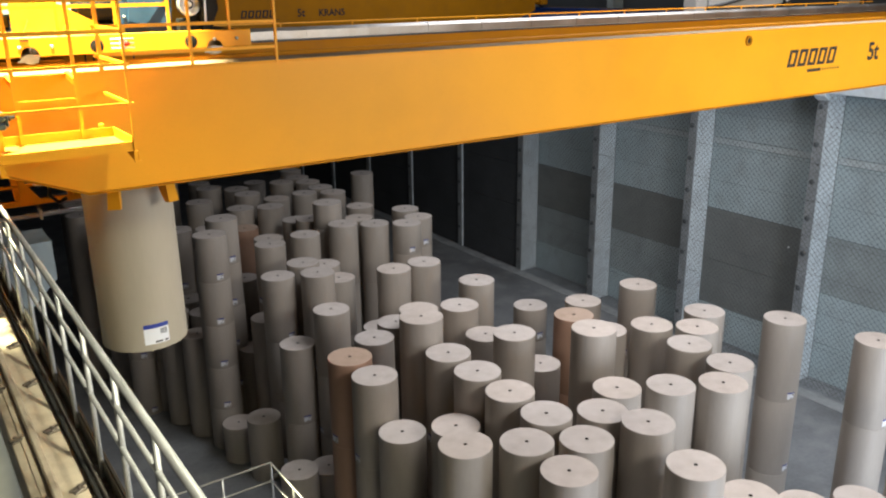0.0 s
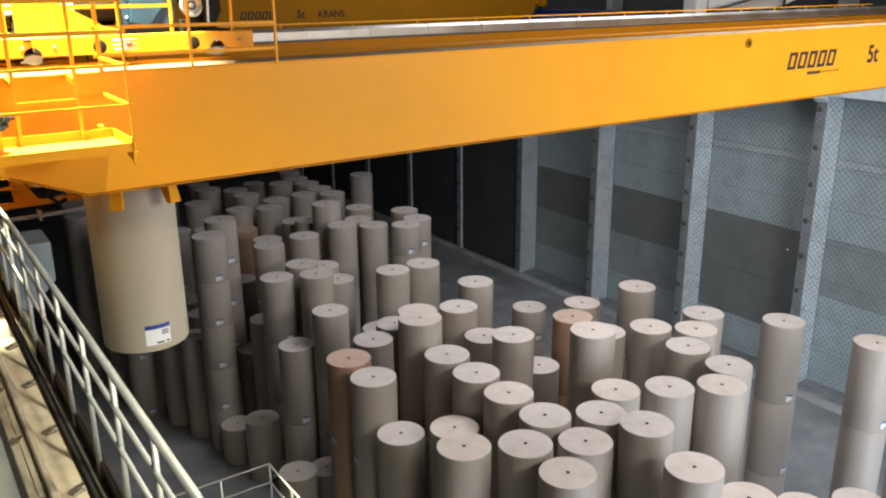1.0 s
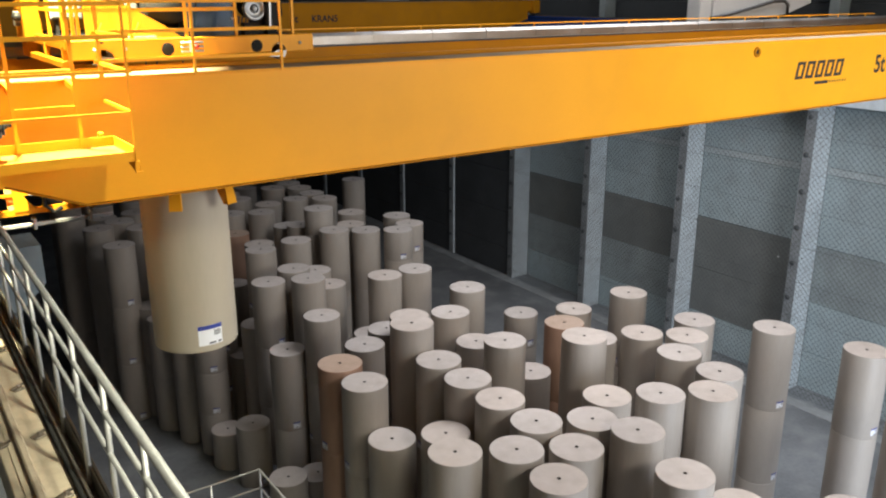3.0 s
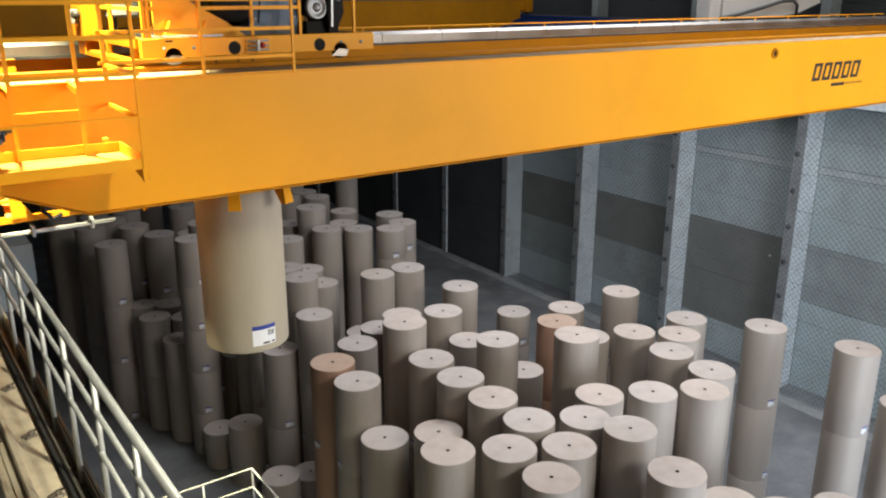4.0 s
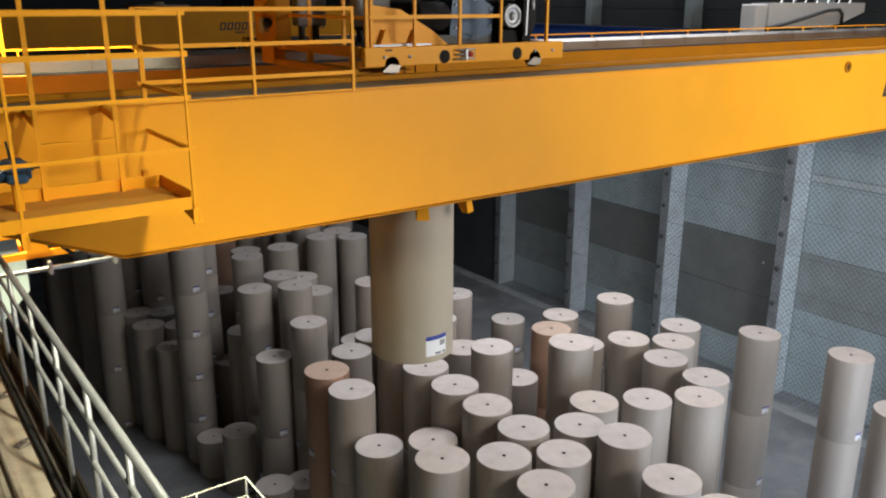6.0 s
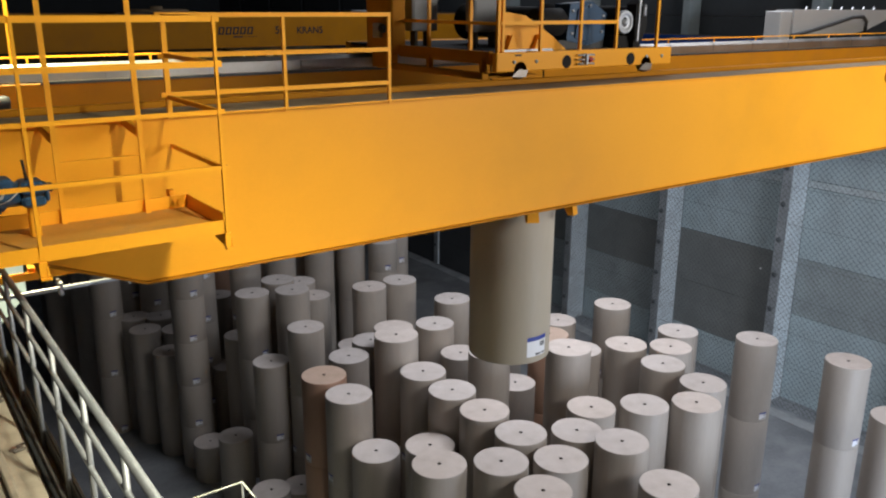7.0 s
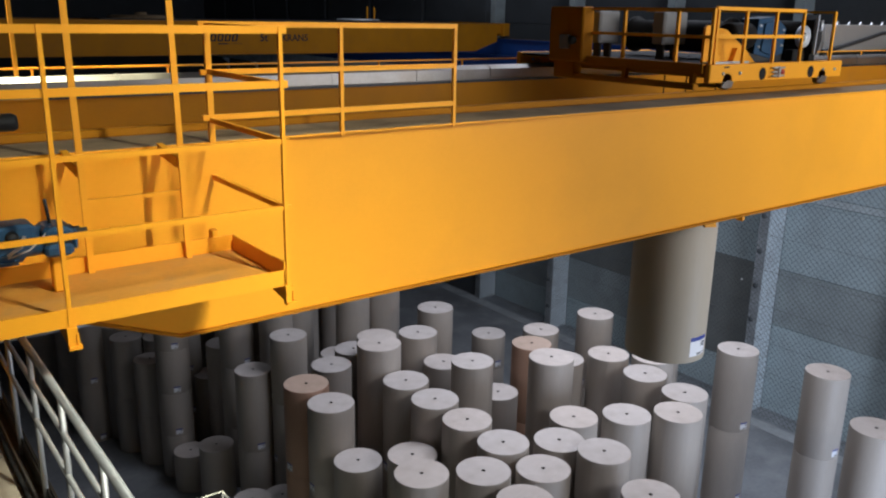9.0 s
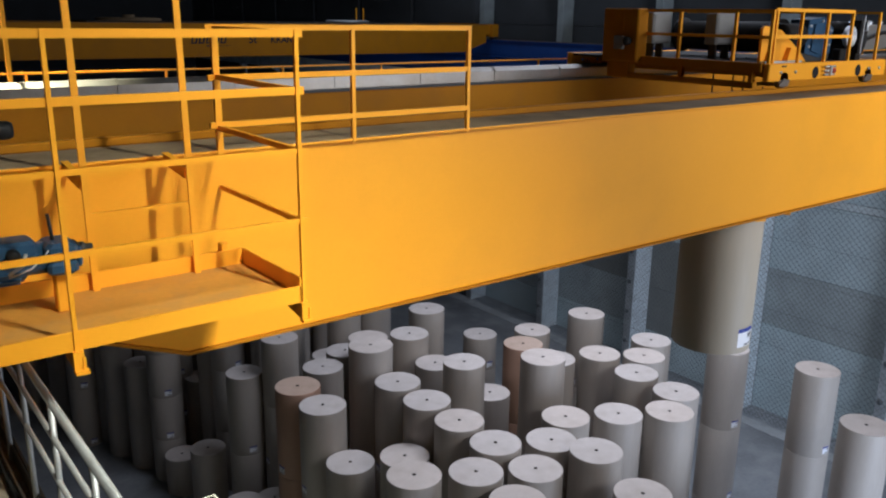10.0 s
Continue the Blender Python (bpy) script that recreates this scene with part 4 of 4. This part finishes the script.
SOUTH_LABEL = {(0, 0), (0, 4), (0, 32), (0, 33), (1, 11), (1, 17), (1, 19), (1, 25), (1, 26), (1, 22), (2, 0), (2, 16), (2, 23), (2, 24), (3, 2), (3, 6), (3, 8), (4, 0)}
RED_STACK = {(0, 6), (1, 3), (2, 30)}
COUNT = {(1, 25): 5, (1, 26): 5, (2, 16): 8, (2, 23): 6, (2, 24): 6, (0, 0): 4, (0, 4): 5}
for g, rows in enumerate((NEAR, MIDDLE, FAR, WEST, EAST)):
    for i, (x, y, h) in enumerate(rows):
        n = COUNT.get((g, i), max(1, round(h / 2.9)))
        each = round(h / n, 2)
        kind = "red" if (g, i) in RED_STACK else "kraft"
        colour = "reddish brown" if kind == "red" else "greyish brown"
        for k in range(n):
            place = "on the concrete floor" if k == 0 else "on another roll"
            turn = dice.uniform(-14, 14) if (g, i) in SOUTH_LABEL else dice.uniform(70, 290)
            dx, dy = (dice.uniform(-0.004, 0.004), dice.uniform(-0.004, 0.004)) if k < n - 1 else (0, 0)
            paper_roll(x + dx, y + dy, each * k, each, turn, kind, f"{colour} kraft paper roll standing {place}", "stacked paper rolls")

hung = paper_roll(LX, LY, 14.23, 3.1, 2, "pale", "pale yellowish kraft paper roll hanging from the crane gripper", "")

# ---- what moves: the crane runs south, the trolley runs east on it with its roll ----
# seconds, metres run by the crane, metres run by the trolley
RUN = [(0, 0.00, 0.00), (0.5, 0.00, 0.00), (1, 0.02, 0.04), (1.5, 0.03, 0.16), (2, 0.10, 0.35), (2.5, 0.24, 0.62), (4, 1.10, 1.79), (4.5, 1.51, 2.30), (5, 1.98, 2.87), (5.5, 2.46, 3.50),
       (7, 3.78, 5.73), (7.5, 4.21, 6.54), (8, 4.64, 7.30), (8.5, 4.98, 8.02), (9, 5.26, 8.64), (9.5, 5.47, 9.24), (10, 5.64, 9.79)]


def motions():
    walk(crane, [(t, pose(0.6, 14.5 - a, 16.58)) for t, a, b in RUN])
    walk(trolley, [(t, pose(3.2 + b, 14.4 - a, 19.13)) for t, a, b in RUN])
    walk(hung, [(t, pose(LX + b, LY - a, 14.23, 0, 0, 2)) for t, a, b in RUN])


motions()
